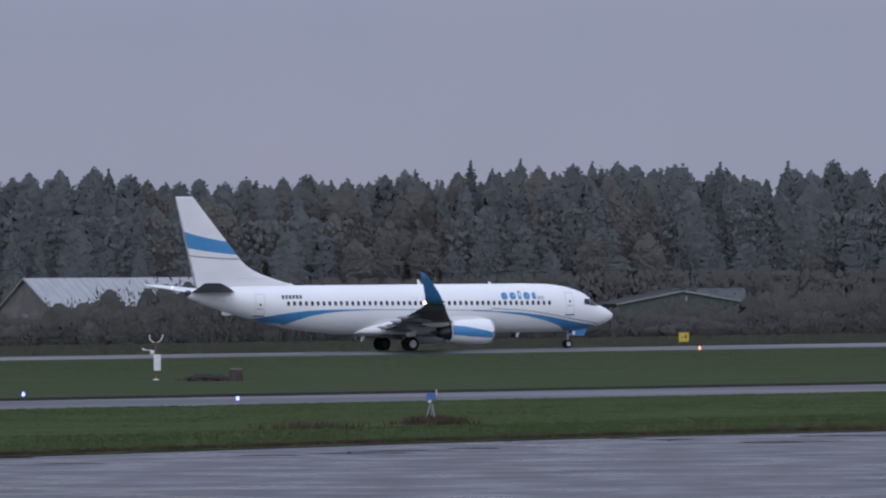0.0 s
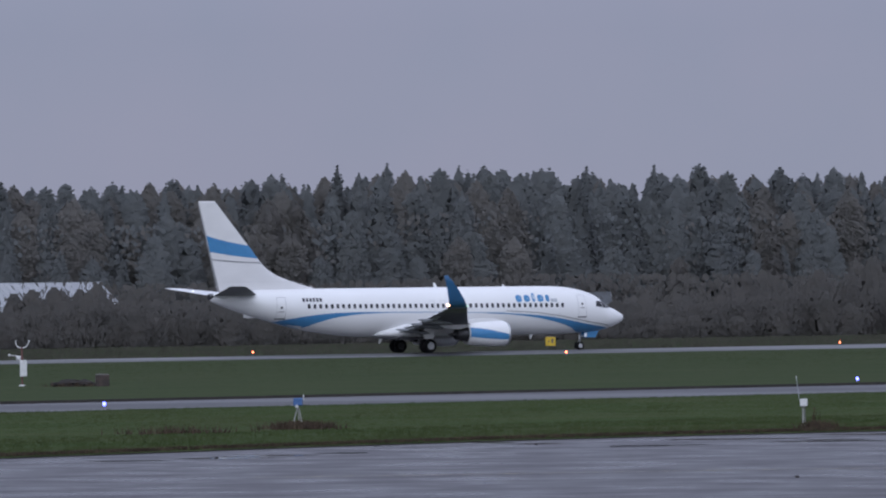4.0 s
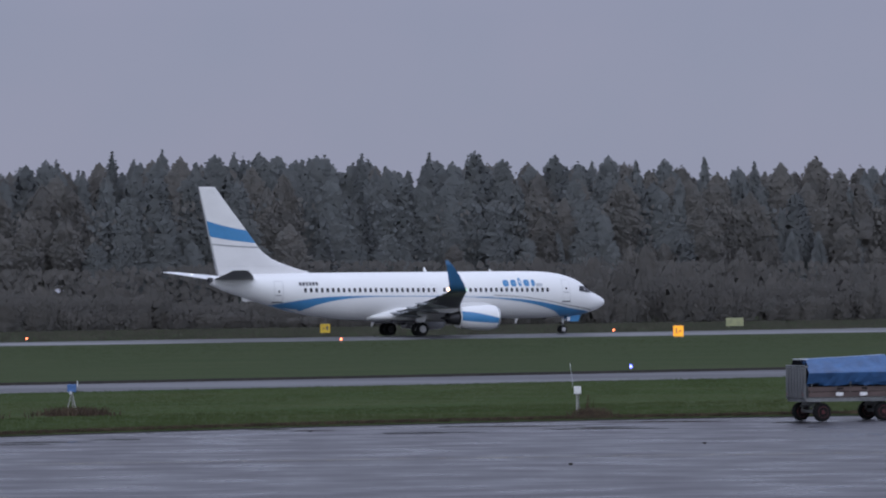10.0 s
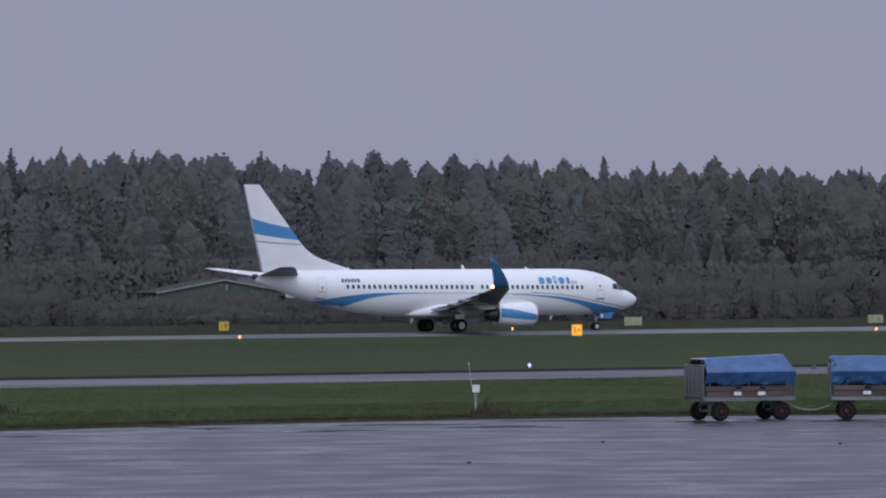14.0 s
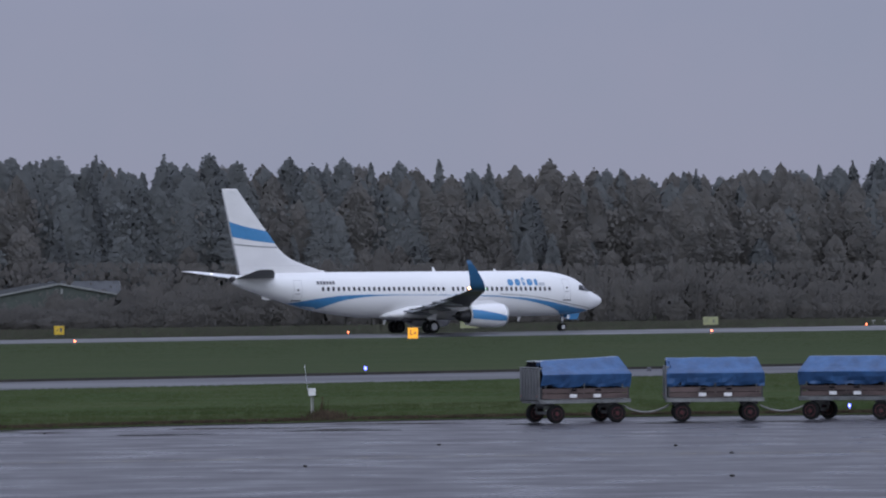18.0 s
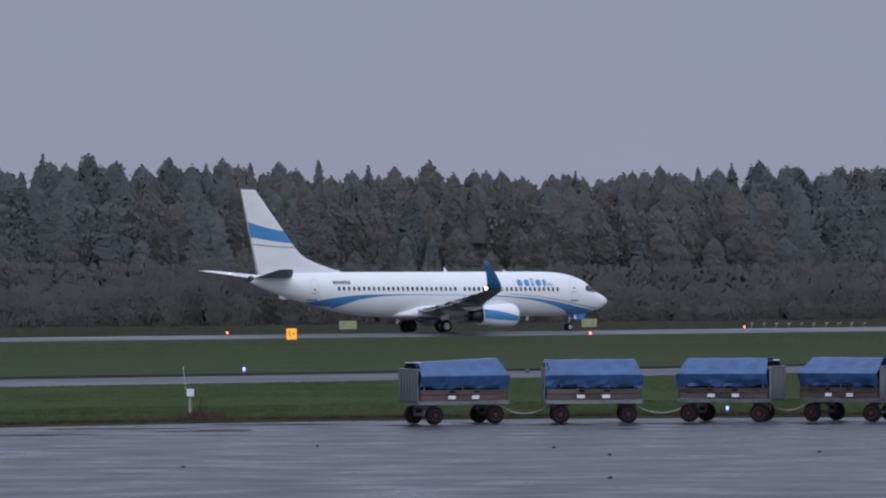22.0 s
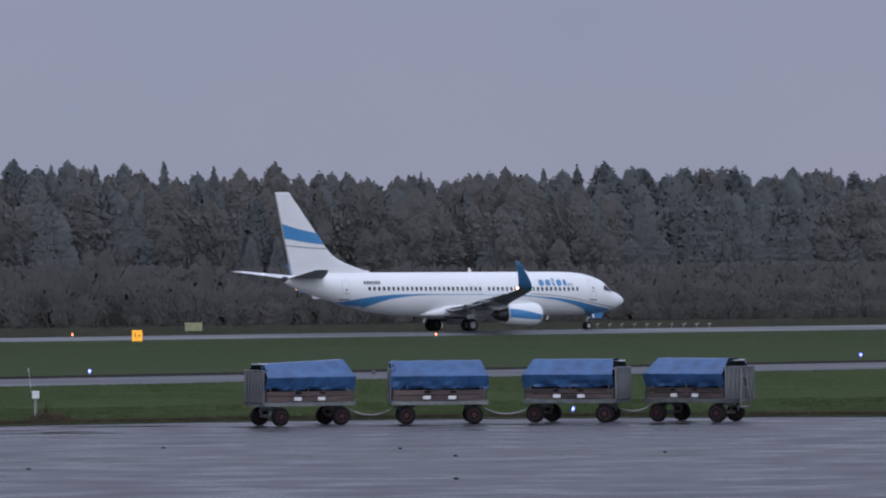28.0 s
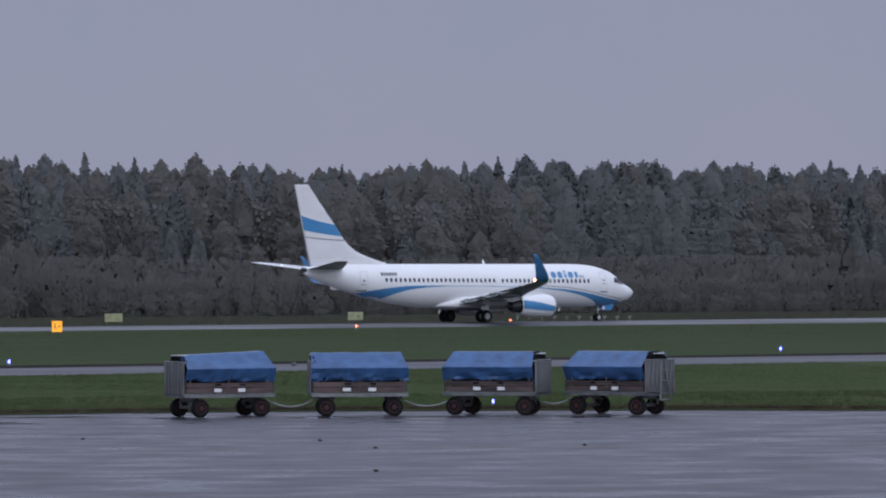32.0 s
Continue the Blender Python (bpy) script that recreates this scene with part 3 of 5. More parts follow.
    for i in range(24):
        a = 2 * math.pi * i / 24
        box(bm, (0.03, 0.16, 0.52), (-14.3, side * 4.83 - 0.5 * math.sin(a), 1.50 + 0.5 * math.cos(a)), (math.degrees(a), 0, 25))
    part("fan", bm, DARK_METAL, e)
    part("spinner", lathe(bmesh.new(), eng([(-13.3, 0.01), (-13.45, 0.12), (-13.8, 0.26)]), 16, m=pose(0, side * 4.83, 1.50)), DARK_METAL, e, smooth=True)
    part("core_exhaust", lathe(bmesh.new(), eng([(-15.8, 0.70), (-16.95, 0.62), (-17.7, 0.47), (-18.0, 0.42), (-18.02, 0.36), (-17.6, 0.34), (-17.6, 0.28), (-18.4, 0.12), (-18.7, 0.03)]), 28, m=pose(0, side * 4.83, 1.48)), DARK_METAL, e, "dark metal exhaust nozzle", smooth=True)

    def round_nacelle(x, a, out=0.012):
        r = curve_at([(12.9, 0.93), (13.25, 1.03), (13.9, 1.07), (14.9, 1.06), (16.0, 0.98), (16.95, 0.86)], x) * 0.985 + out
        return Vector((-(17.3 + (x - 17.0) * 0.925), side * (4.83 + r * math.cos(a)), 1.50 + r * math.sin(a)))
    bm = bmesh.new()
    rings = []
    for x in np.linspace(13.15, 16.9, 24):
        u = (x - 13.15) / 3.75
        hi = -0.05 + 0.71 * u
        lo = -0.50 + 0.22 * u
        rings.append([round_nacelle(x, lo + (hi - lo) * i / 6) for i in range(7)])
    part("nacelle_band", loft(bm, rings, close=False, caps=False), BLUE_PAINT, e, "blue painted band", smooth=True)
    bm = bmesh.new()
    rings = []
    for x, lo, hi, wd in ((13.9, 2.45, 2.58, 0.05), (14.8, 2.42, 2.80, 0.22), (16.4, 2.1, 2.75, 0.24), (18.0, 1.9, 2.45, 0.2), (19.6, 2.0, 2.3, 0.06)):
        rings.append([(-x, side * 4.83 + wd, lo), (-x, side * 4.83 + wd, hi), (-x, side * 4.83 - wd, hi), (-x, side * 4.83 - wd, lo)])
    part("pylon", loft(bm, rings), WHITE_PAINT, e)
    # tailplane: starboard in the grey that holds its underside's shade, port in white
    rows = [(0.2, 33.9, 37.85, 4.90, 0.42, 0), (0.9, 34.35, 37.95, 4.97, 0.38, 0), (4.0, 36.1, 38.6, 5.30, 0.25, 0), (6.6, 37.72, 39.18, 5.58, 0.14, 0), (6.86, 38.12, 39.26, 5.61, 0.06, 0)]
    tp = part("tailplane", loft(bmesh.new(), wing_rings(rows, side)), SHADED_GREY if side < 0 else WHITE_PAINT, aircraft, "tailplane, starboard grey darkened for underside shade", smooth=True)
    bm = bmesh.new()
    ball(bm, (-37.9, side * 3.75, 5.36), 0.035)
    part("logo_light", bm, glow("logo_glow", (1, 0.97, 0.9), 5.0), tp, smooth=True)


def fin_half(x, z):
    le, te = curve_at(FIN_LE, z), curve_at(FIN_TE, z)
    u = max(0.0, min(1.0, (x - le) / (te - le)))
    return 0.03 + min(0.24, 0.045 * (te - le)) * 2.1 * math.sqrt(u) * (1 - u)


bm = bmesh.new()
rings = []
for z in (5.2, 5.42, 5.7, 5.95, 6.3, 6.6, 7.0, 7.4, 8, 9, 10, 11, 12, 12.5, 12.62):
    le, te = curve_at(FIN_LE, z), curve_at(FIN_TE, z)
    us = [(1 - math.cos(math.pi * i / 12)) / 2 for i in range(13)]
    ring = [(-(le + (te - le) * u), fin_half(le + (te - le) * u, z), z) for u in us] + [(-(le + (te - le) * u), -fin_half(le + (te - le) * u, z), z) for u in reversed(us[1:-1])]
    rings.append(ring)
fin = part("fin", loft(bm, rings), FIN_PAINT, aircraft, "white tail fin with a blue band", smooth=True)


def fin_band(top, low):
    made = []
    for side in (-1, 1):
        bm = bmesh.new()
        rings = []
        for i in range(17):
            u = 0.004 + 0.992 * i / 16
            ring = []
            for j in range(5):
                z = low(u) + (top(u) - low(u)) * j / 4
                x = curve_at(FIN_LE, z) * (1 - u) + curve_at(FIN_TE, z) * u
                ring.append((-x, side * (fin_half(x, z) + 0.012), z))
            rings.append(ring)
        made.append(loft(bm, rings, close=False, caps=False))
    return made


for b in fin_band(lambda u: 8.97 + 0.84 * u - 0.07 * math.sin(math.pi * u), lambda u: 7.92 + 0.57 * u - 0.05 * math.sin(math.pi * u)):
    part("fin_stripe", b, BLUE_PAINT, fin, "blue painted band", smooth=True)
for b in fin_band(lambda u: 7.62 + 0.30 * u - 0.05 * math.sin(math.pi * u), lambda u: 7.50 + 0.30 * u - 0.05 * math.sin(math.pi * u)):
    part("fin_line", b, LINE_GREY, fin, "thin grey line", smooth=True)
for side in (-1, 1):
    # a small hatch near the fin's tip
    for u0, u1, za, zb in ((0.30, 0.305, 12.1, 12.3), (0.62, 0.625, 12.1, 12.3), (0.30, 0.625, 12.28, 12.3)):
        rings = []
        for z in np.linspace(za, zb, 12):
            le, te = curve_at(FIN_LE, z), curve_at(FIN_TE, z)
            rings.append([(-(le + (te - le) * u), side * (fin_half(le + (te - le) * u, z) + 0.014), z) for u in (u0, u1)])
        part("fin_seam", loft(bmesh.new(), rings, close=False, caps=False), SEAM, fin)
for b in fin_band(lambda u: (6.0 + 0.02 * u), lambda u: (5.985 + 0.02 * u)):
    part("fin_seam", b, SEAM, fin)
bm = bmesh.new()
rings = [[(-x, y, z) for x, y, z in ((37.35, 0.02, 5.3), (37.35, -0.02, 5.3), (38.92, -0.02, 12.4), (38.92, 0.02, 12.4))], [(-x, y, z) for x, y, z in ((37.42, 0.02, 5.3), (37.42, -0.02, 5.3), (38.99, -0.02, 12.4), (38.99, 0.02, 12.4))]]
part("rudder_edge", loft(bm, rings), LINE_GREY, fin)
part("exhaust_cone", lathe(bmesh.new(), [(-37.85, 0.30), (-38.1, 0.25), (-38.2, 0.19), (-38.05, 0.16)], 16, m=pose(0, 0, 4.83)), DARK_METAL, fuselage, "dark auxiliary exhaust", smooth=True)
bm = bmesh.new()
loft(bm, [[(-33.9, 0.05, 3.3), (-33.9, -0.05, 3.3), (-33.95, 0, 3.1)], [(-34.6, 0.07, 3.5), (-34.6, -0.07, 3.5), (-34.7, 0, 3.02)], [(-35.1, 0.06, 3.65), (-35.1, -0.06, 3.65), (-35.1, 0, 3.12)]])
part("tail_skid", bm, WHITE_PAINT, fuselage)
for x, z, up, name in ((17.6, 5.38, 0.42, "blade_antenna"), (28.9, 5.38, 0.22, "beacon"), (8.7, 1.38, -0.42, "blade_antenna"), (22.7, 1.2, -0.4, "drain_mast"), (11.2, 5.38, 0.2, "blade_antenna")):
    bm = bmesh.new()
    loft(bm, [[(-x + 0.14, 0.02, z), (-x + 0.14, -0.02, z), (-x - 0.2, -0.015, z), (-x - 0.2, 0.015, z)], [(-x - 0.1, 0.012, z + up), (-x - 0.1, -0.012, z + up), (-x - 0.25, -0.01, z + up), (-x - 0.25, 0.01, z + up)]])
    part(name, bm, WHITE_PAINT, fuselage)


def wheel(name, parent, at, r, wide, hub_side):
    """A wheel that turns: tyre with a hub dish on both faces."""
    prof = [(-wide / 2, r * 0.55), (-wide / 2, r * 0.86), (-wide * 0.38, r * 0.97), (-wide * 0.15, r), (wide * 0.15, r), (wide * 0.38, r * 0.97), (wide / 2, r * 0.86), (wide / 2, r * 0.55)]
    ob = part(name, lathe(bmesh.new(), prof, 28, "y"), TYRE, parent, "black rubber tyre", smooth=False, m=Matrix.Translation(at))
    for s in (-1, 1):
        bm = bmesh.new()
        lathe(bm, [(s * (wide / 2 - 0.01), r * 0.56), (s * (wide / 2 + 0.012), r * 0.53), (s * (wide / 2 + 0.004), r * 0.44), (s * (wide / 2 + 0.006), r * 0.2), (s * (wide / 2 + 0.03), r * 0.15), (s * (wide / 2 + 0.03), 0.01)], 20, "y")
        for i in range(6):
            a = math.pi * i / 3
            ball(bm, (r * 0.33 * math.cos(a), s * (wide / 2 + 0.004), r * 0.33 * math.sin(a)), r * 0.045, 6)
        part("hub", bm, HUB if s == hub_side else DARK_METAL, ob, "pale painted hub" if s == hub_side else "dark brake face")
    wheels.append((ob, at, r))
    return ob


for side in (-1, 1):
    bm = bmesh.new()
    rod(bm, (-19.8, side * 2.86, 0.56), (-19.75, side * 2.86, 2.2), 0.13, 0.16, 12)
    rod(bm, (-19.8, side * 2.38, 0.56), (-19.8, side * 3.34, 0.56), 0.09, None, 10)
    rod(bm, (-19.7, side * 2.86, 1.2), (-19.6, side * 1.4, 1.9), 0.06, None, 8)
    rod(bm, (-19.55, side * 2.86, 0.75), (-19.4, side * 2.86, 1.3), 0.04, None, 8)
    g = part("main_gear_leg", bm, BARE_METAL, aircraft, "metal undercarriage leg", smooth=True)
    bm = box(bmesh.new(), (0.9, 0.05, 0.9), (-19.8, side * 3.12, 1.6), (side * -8, 0, 0), 0.02)
    part("gear_door", bm, WHITE_PAINT, g)
    for k in (-0.43, 0.43):
        wheel("main_wheel", aircraft, (-19.8, side * 2.86 + k, 0.56), 0.56, 0.40, side)
bm = bmesh.new()
rod(bm, (-4.24, 0, 0.34), (-4.1, 0, 1.6), 0.08, 0.1, 12)
rod(bm, (-4.24, -0.32, 0.34), (-4.24, 0.32, 0.34), 0.05, None, 10)
rod(bm, (-4.15, 0, 1.0), (-3.2, 0, 1.5), 0.04, None, 8)
g = part("nose_gear_leg", bm, BARE_METAL, aircraft, "metal nose undercarriage leg", smooth=True)
for k in (-0.2, 0.2):
    wheel("nose_wheel", aircraft, (-4.24, k, 0.345), 0.345, 0.2, math.copysign(1, k))
for side in (-1, 1):
    bm = loft(bmesh.new(), [[(-x, side * (0.42 + 0.05), z) for x, z in ((2.6, 1.6), (4.0, 1.48), (4.0, 1.06), (2.9, 1.02))], [(-x, side * 0.42, z) for x, z in ((2.6, 1.6), (4.0, 1.48), (4.0, 1.06), (2.9, 1.02))]])
    part("nose_gear_door", bm, BLUE_PAINT, g, "blue open gear door")
    bm = loft(bmesh.new(), [[(-x, side * 0.474, z) for x, z in ((3.72, 1.42), (3.98, 1.42), (3.98, 1.1), (3.72, 1.1))], [(-x, side * 0.478, z) for x, z in ((3.72, 1.42), (3.98, 1.42), (3.98, 1.1), (3.72, 1.1))]])
    part("door_panel", bm, WHITE_PAINT, g)
bm = box(bmesh.new(), (0.1, 0.14, 0.14), (-4.0, -0.13, 1.15), (0, 0, 0), 0.02)
ball(bm, (-3.93, -0.13, 1.15), 0.06)
part("taxi_light", bm, HUB, g)
bm = box(bmesh.new(), (3.2, 3.6, 0.5), (-20.2, 0, 1.35))
part("wheel_well", bm, BELLY_GREY, fuselage, "dark open wheel well")


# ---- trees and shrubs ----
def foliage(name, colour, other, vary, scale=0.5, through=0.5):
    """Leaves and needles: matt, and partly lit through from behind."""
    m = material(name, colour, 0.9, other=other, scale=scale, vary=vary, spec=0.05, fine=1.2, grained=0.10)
    n, l = m.node_tree.nodes, m.node_tree.links
    b, out = n["Principled BSDF"], n["Material Output"]
    tr, mx = n.new("ShaderNodeBsdfTranslucent"), n.new("ShaderNodeMixShader")
    l.new(b.inputs["Base Color"].links[0].from_socket, tr.inputs[0])
    mx.inputs[0].default_value = through
    l.new(b.outputs[0], mx.inputs[1])
    l.new(tr.outputs[0], mx.inputs[2])
    l.new(mx.outputs[0], out.inputs[0])
    return m


# Needle and leaf colours are lifted above their own tone to stand for haze.
HAZED_NEEDLE = foliage("needles", (0.158, 0.169, 0.175), (0.167, 0.175, 0.178), 0.06, through=0.3)
HAZED_LEAF = foliage("autumn_leaves", (0.167, 0.158, 0.149), (0.158, 0.154, 0.149), 0.06, through=0.3)
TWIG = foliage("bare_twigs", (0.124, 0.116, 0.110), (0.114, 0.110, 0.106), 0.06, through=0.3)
BARK = material("pine_bark", (0.10, 0.085, 0.078), 0.9, other=(0.075, 0.065, 0.062), scale=1.5, stretch=(1, 1, 0.2), spec=0.1)
BIRCH_BARK = material("birch_bark", (0.22, 0.21, 0.20), 0.8, other=(0.13, 0.12, 0.115), scale=2.5, stretch=(1, 1, 0.5), spec=0.1)
EDGE_TURN = math.atan2(FY, FX)      # trees keep their fuller side, local -y, to the open field


def unit(a):
    return a / np.maximum(np.linalg.norm(a, axis=1), 1e-6)[:, None]


def facing(rng, c, loose=0.12, side=0.22):
    """The way a leaf mass at c faces: to the open field and the sky, a little outwards from its stem."""
    out = unit(c * np.array([1, 1, 0]))
    return unit(np.array([0, -0.92, 0.25]) + side * out + rng.normal(0, loose, c.shape))


def sprays(rng, c, along, size, ratio=0.45, loose=0.55):
    """One four-sided spray of needles or leaves at each centre, lengthwise along a way."""
    c, m = np.asarray(c, dtype=float), len(c)
    f = facing(rng, c)
    a = unit(np.asarray(along, dtype=float) + rng.normal(0, 0.3, (m, 3)))
    b = unit(np.cross(a, f + rng.normal(0, loose, (m, 3))))
    big = (np.ones(m) * size * rng.uniform(0.6, 1.35, m))[:, None]
    a, b = a * big, b * big * ratio
    return np.stack([c - a * 0.5, c + b * rng.uniform(0.6, 1.2, (m, 1)), c + a * 0.6, c - b * rng.uniform(0.6, 1.2, (m, 1))], 1), f


def crown_leaves(rng, profile, count, size, way, lump=0.25, whorl=0.0, tips=0.10, ratio=0.5, rings=22, sides=10):
    """A closed, ragged crown from (height, radius) pairs: a lumpy inner surface and sprays lying on it, some of which stick out.
    way: the outward and upward lean of the sprays; whorl: the height of the steps in which boughs overlap."""
    z0, z1 = profile[0][0], profile[-1][0]
    ph = rng.uniform(0, 50)

    def radius(z, a):
        r = np.interp(z, [p[0] for p in profile], [p[1] for p in profile])
        if whorl:
            r = r * (1.05 - (0.12 + 0.22 * (z - z0) / (z1 - z0)) * ((z / whorl + 0.15 * np.sin(2 * a + ph)) % 1.0))
        bumps = [lump * noise.noise((math.cos(b) * 1.3 + ph, math.sin(b) * 1.3, h * 0.42)) + 0.6 * lump * noise.noise((math.cos(b) * 3.5, math.sin(b) * 3.5 + ph, h * 1.1)) for h, b in zip(z, a)]
        return r * (1 + np.array(bumps) * (0.45 + 0.75 * (z - z0) / (z1 - z0)))
    zg = np.repeat(np.linspace(z0, z1 - 0.3, rings), sides)
    ag = np.tile(np.arange(sides) * 2 * np.pi / sides, rings) + np.repeat(np.arange(rings) % 2, sides) * np.pi / sides
    q = 0.92 * radius(zg, ag)
    q[:sides] *= 0.2
    grid = np.stack([np.cos(ag) * q, np.sin(ag) * q, zg], 1).reshape(rings, sides, 3)
    nxt = np.roll(grid, -1, axis=1)
    v = np.stack([grid[:-1], nxt[:-1], nxt[1:], grid[1:]], 2).reshape(-1, 4, 3)
    hs = np.linspace(z0, z1, 200)
    w = np.interp(hs, [p[0] for p in profile], [p[1] for p in profile]) + 0.18
    z = rng.choice(hs, count, p=w / w.sum()) + rng.normal(0, 0.06, count)
    a = rng.uniform(0, 2 * np.pi, count)
    front = rng.uniform(0, 1, count) < 0.45
    a[front] = rng.uniform(np.pi, 2 * np.pi, front.sum())
    q = radius(z, a) * rng.uniform(0.91, 1.02, count)
    out = rng.uniform(0, 1, count) < tips * (0.3 + 1.6 * (z - z0) / (z1 - z0))
    q[out] = q[out] * rng.uniform(1.05, 1.2, out.sum()) + 0.05
    c = np.stack([np.cos(a) * q, np.sin(a) * q, z], 1)
    along = np.stack([np.cos(a) * way[0], np.sin(a) * way[0], np.full(count, way[1])], 1)
    return both((v, facing(rng, v.mean(1), 0.05)), sprays(rng, c, along, size, ratio, 0.30))


def quads_mesh(name, leaves, mat):
    v, face = leaves
    v = v.copy()
    g = np.cross(v[:, 2] - v[:, 0], v[:, 3] - v[:, 1])
    turned = (g * face).sum(1) < 0
    v[turned] = v[turned][:, [0, 3, 2, 1]]
    m = len(v)
    me = bpy.data.meshes.new(name)
    me.vertices.add(m * 4)
    me.vertices.foreach_set("co", np.ascontiguousarray(v, dtype=np.float32).reshape(-1))
    me.loops.add(m * 4)
    me.loops.foreach_set("vertex_index", np.arange(m * 4, dtype=np.int32))
    me.polygons.add(m)
    me.polygons.foreach_set("loop_start", np.arange(0, m * 4, 4, dtype=np.int32))
    me.update(calc_edges=True)
    me.polygons.foreach_set("use_smooth", [True] * m)
    me.normals_split_custom_set_from_vertices(np.repeat(face, 4, axis=0))
    me.materials.append(mat)
    return me


def both(*sets):
    return np.concatenate([s[0] for s in sets]), np.concatenate([s[1] for s in sets])


def moved(leaves, k, kz, a, p):
    """Leaves scaled, turned and carried to a place."""
    v, face = leaves
    rot = np.array([[math.cos(a), -math.sin(a), 0], [math.sin(a), math.cos(a), 0], [0, 0, 1]])
    return (v * np.array([k, k, kz])) @ rot.T + np.array(p), face @ rot.T


def trunk_bm(rng, h, r, limbs, reach):
    bm = bmesh.new()
    lean = rng.normal(0, 0.008, 2)
    pts = [Vector((lean[0] * z + 0.08 * math.sin(z * 0.35), lean[1] * z, z)) for z in np.linspace(-0.3, h, 7)]
    for i in range(6):
        rod(bm, pts[i], pts[i + 1], r * (1 - i / 6.5), r * (1 - (i + 1) / 6.5), 6, False)
    for z, length in limbs:
        a = rng.uniform(0, 2 * math.pi)
        base = Vector((lean[0] * z, lean[1] * z, z))
        rod(bm, base, base + Vector((math.cos(a) * length, math.sin(a) * length, reach * length)), 0.05, 0.015, 4, False)
    return bm


def spruce(rng, h):
    """Pointed conifer: whorls of drooping boughs that narrow to a spire."""
    low, w = h * rng.uniform(0.05, 0.12), h * rng.uniform(0.115, 0.15)
    profile = [(low, w * 0.75), (low + 1.5, w), (h * 0.5, w * rng.uniform(0.62, 0.75)), (h * 0.8, w * rng.uniform(0.27, 0.36)), (h - 1.6, 0.52), (h - 0.7, 0.22), (h, 0.03)]
    return crown_leaves(rng, profile, 2500, 0.34, (1.0, -0.35), 0.22, rng.uniform(0.7, 0.95)), trunk_bm(rng, h * 0.97, 0.2, [(rng.uniform(2, low + 4), rng.uniform(1, 2)) for _ in range(8)], -0.2)


def pine(rng, h):
    """Pine: a long stem and a ragged, bluntly pointed crown, dead boughs below it."""
    low, w = h * rng.uniform(0.25, 0.38), h * rng.uniform(0.10, 0.13)
    span = h - low
    profile = [(low, w * 0.35), (low + span * 0.16, w * 0.95), (low + span * 0.4, w), (low + span * 0.7, w * rng.uniform(0.62, 0.8)), (h - 1.5, w * rng.uniform(0.34, 0.5)), (h - 0.5, w * rng.uniform(0.12, 0.24)), (h, 0.04)]
    limbs = [(rng.uniform(h * 0.2, low + 3), rng.uniform(0.6, 1.4)) for _ in range(12)]
    return crown_leaves(rng, profile, 2400, 0.33, (0.8, 0.55), 0.42, rng.uniform(1.1, 1.6), 0.14), trunk_bm(rng, h * 0.97, 0.22, limbs, 0.25)


def broadleaf(rng, h):
    """Thin autumn birch or aspen with an upright open crown of hanging twigs."""
    low, w = h * rng.uniform(0.24, 0.42), h * rng.uniform(0.085, 0.115)
    span = h - low
    profile = [(low, w * 0.3), (low + span * 0.2, w * 0.85), (low + span * 0.5, w), (low + span * 0.8, w * 0.72), (h - 0.8, w * 0.3), (h, 0.05)]
    limbs = [(rng.uniform(low, h * 0.85), rng.uniform(0.6, 1.3)) for _ in range(14)]
    return crown_leaves(rng, profile, 2300, 0.30, (0.5, -0.6), 0.40, 0.0, 0.16), trunk_bm(rng, h * 0.95, 0.15, limbs, 0.9)


def shrub(rng, h, wide):
    """Bare thicket shrub: many thin rising stems with a haze of twigs and a few dull leaves."""
    bm = bmesh.new()
    tips, along = [], []
    for i in range(30):
        a, r = rng.uniform(0, 6.28), rng.uniform(0.1, 1) * wide * 0.46
        foot = Vector((math.cos(a) * r, math.sin(a) * r, -0.1))
        top = foot + Vector((math.cos(a) * rng.uniform(0, 0.2) * wide, math.sin(a) * rng.uniform(0, 0.2) * wide, h * rng.uniform(0.45, 1.0)))
        if i % 2:
            rod(bm, foot, top, 0.03, 0.008, 3, False)
        for f in np.arange(0.04, 1.02, 0.045):
            p = foot.lerp(top, f)
            tips.append((p.x + rng.normal(0, 0.25), p.y + rng.normal(0, 0.25), max(0.05, p.z + rng.normal(0, 0.15))))
            along.append((math.cos(a) * 0.3, math.sin(a) * 0.3, 1.0))
    inner = crown_leaves(rng, [(0.0, wide * 0.30), (h * 0.4, wide * 0.38), (h * 0.7, wide * 0.24), (h * 0.88, 0.1)], 160, 0.45, (0.3, 1.0), 0.3, rings=8, sides=8)
    return both(inner, sprays(rng, tips, along, 0.50, 0.16, 0.35)), bm


rng = np.random.default_rng(11)
KINDS = {"S": [], "P": [], "B": []}
for key, maker, mat, bark, heights, what in (("S", spruce, HAZED_NEEDLE, BARK, (20.5, 18.5, 21.5, 17.5, 19.5, 20, 22), "dark pointed spruce"),
                                             ("P", pine, HAZED_NEEDLE, BARK, (20, 18.8, 21, 19.4, 17.8, 20.4, 21.5, 19), "dark ragged pine"),
                                             ("B", broadleaf, HAZED_LEAF, BIRCH_BARK, (16.5, 18.5, 20, 17.5, 19), "dull brown autumn birch")):
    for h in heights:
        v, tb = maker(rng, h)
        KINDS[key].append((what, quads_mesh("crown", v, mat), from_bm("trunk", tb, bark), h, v))


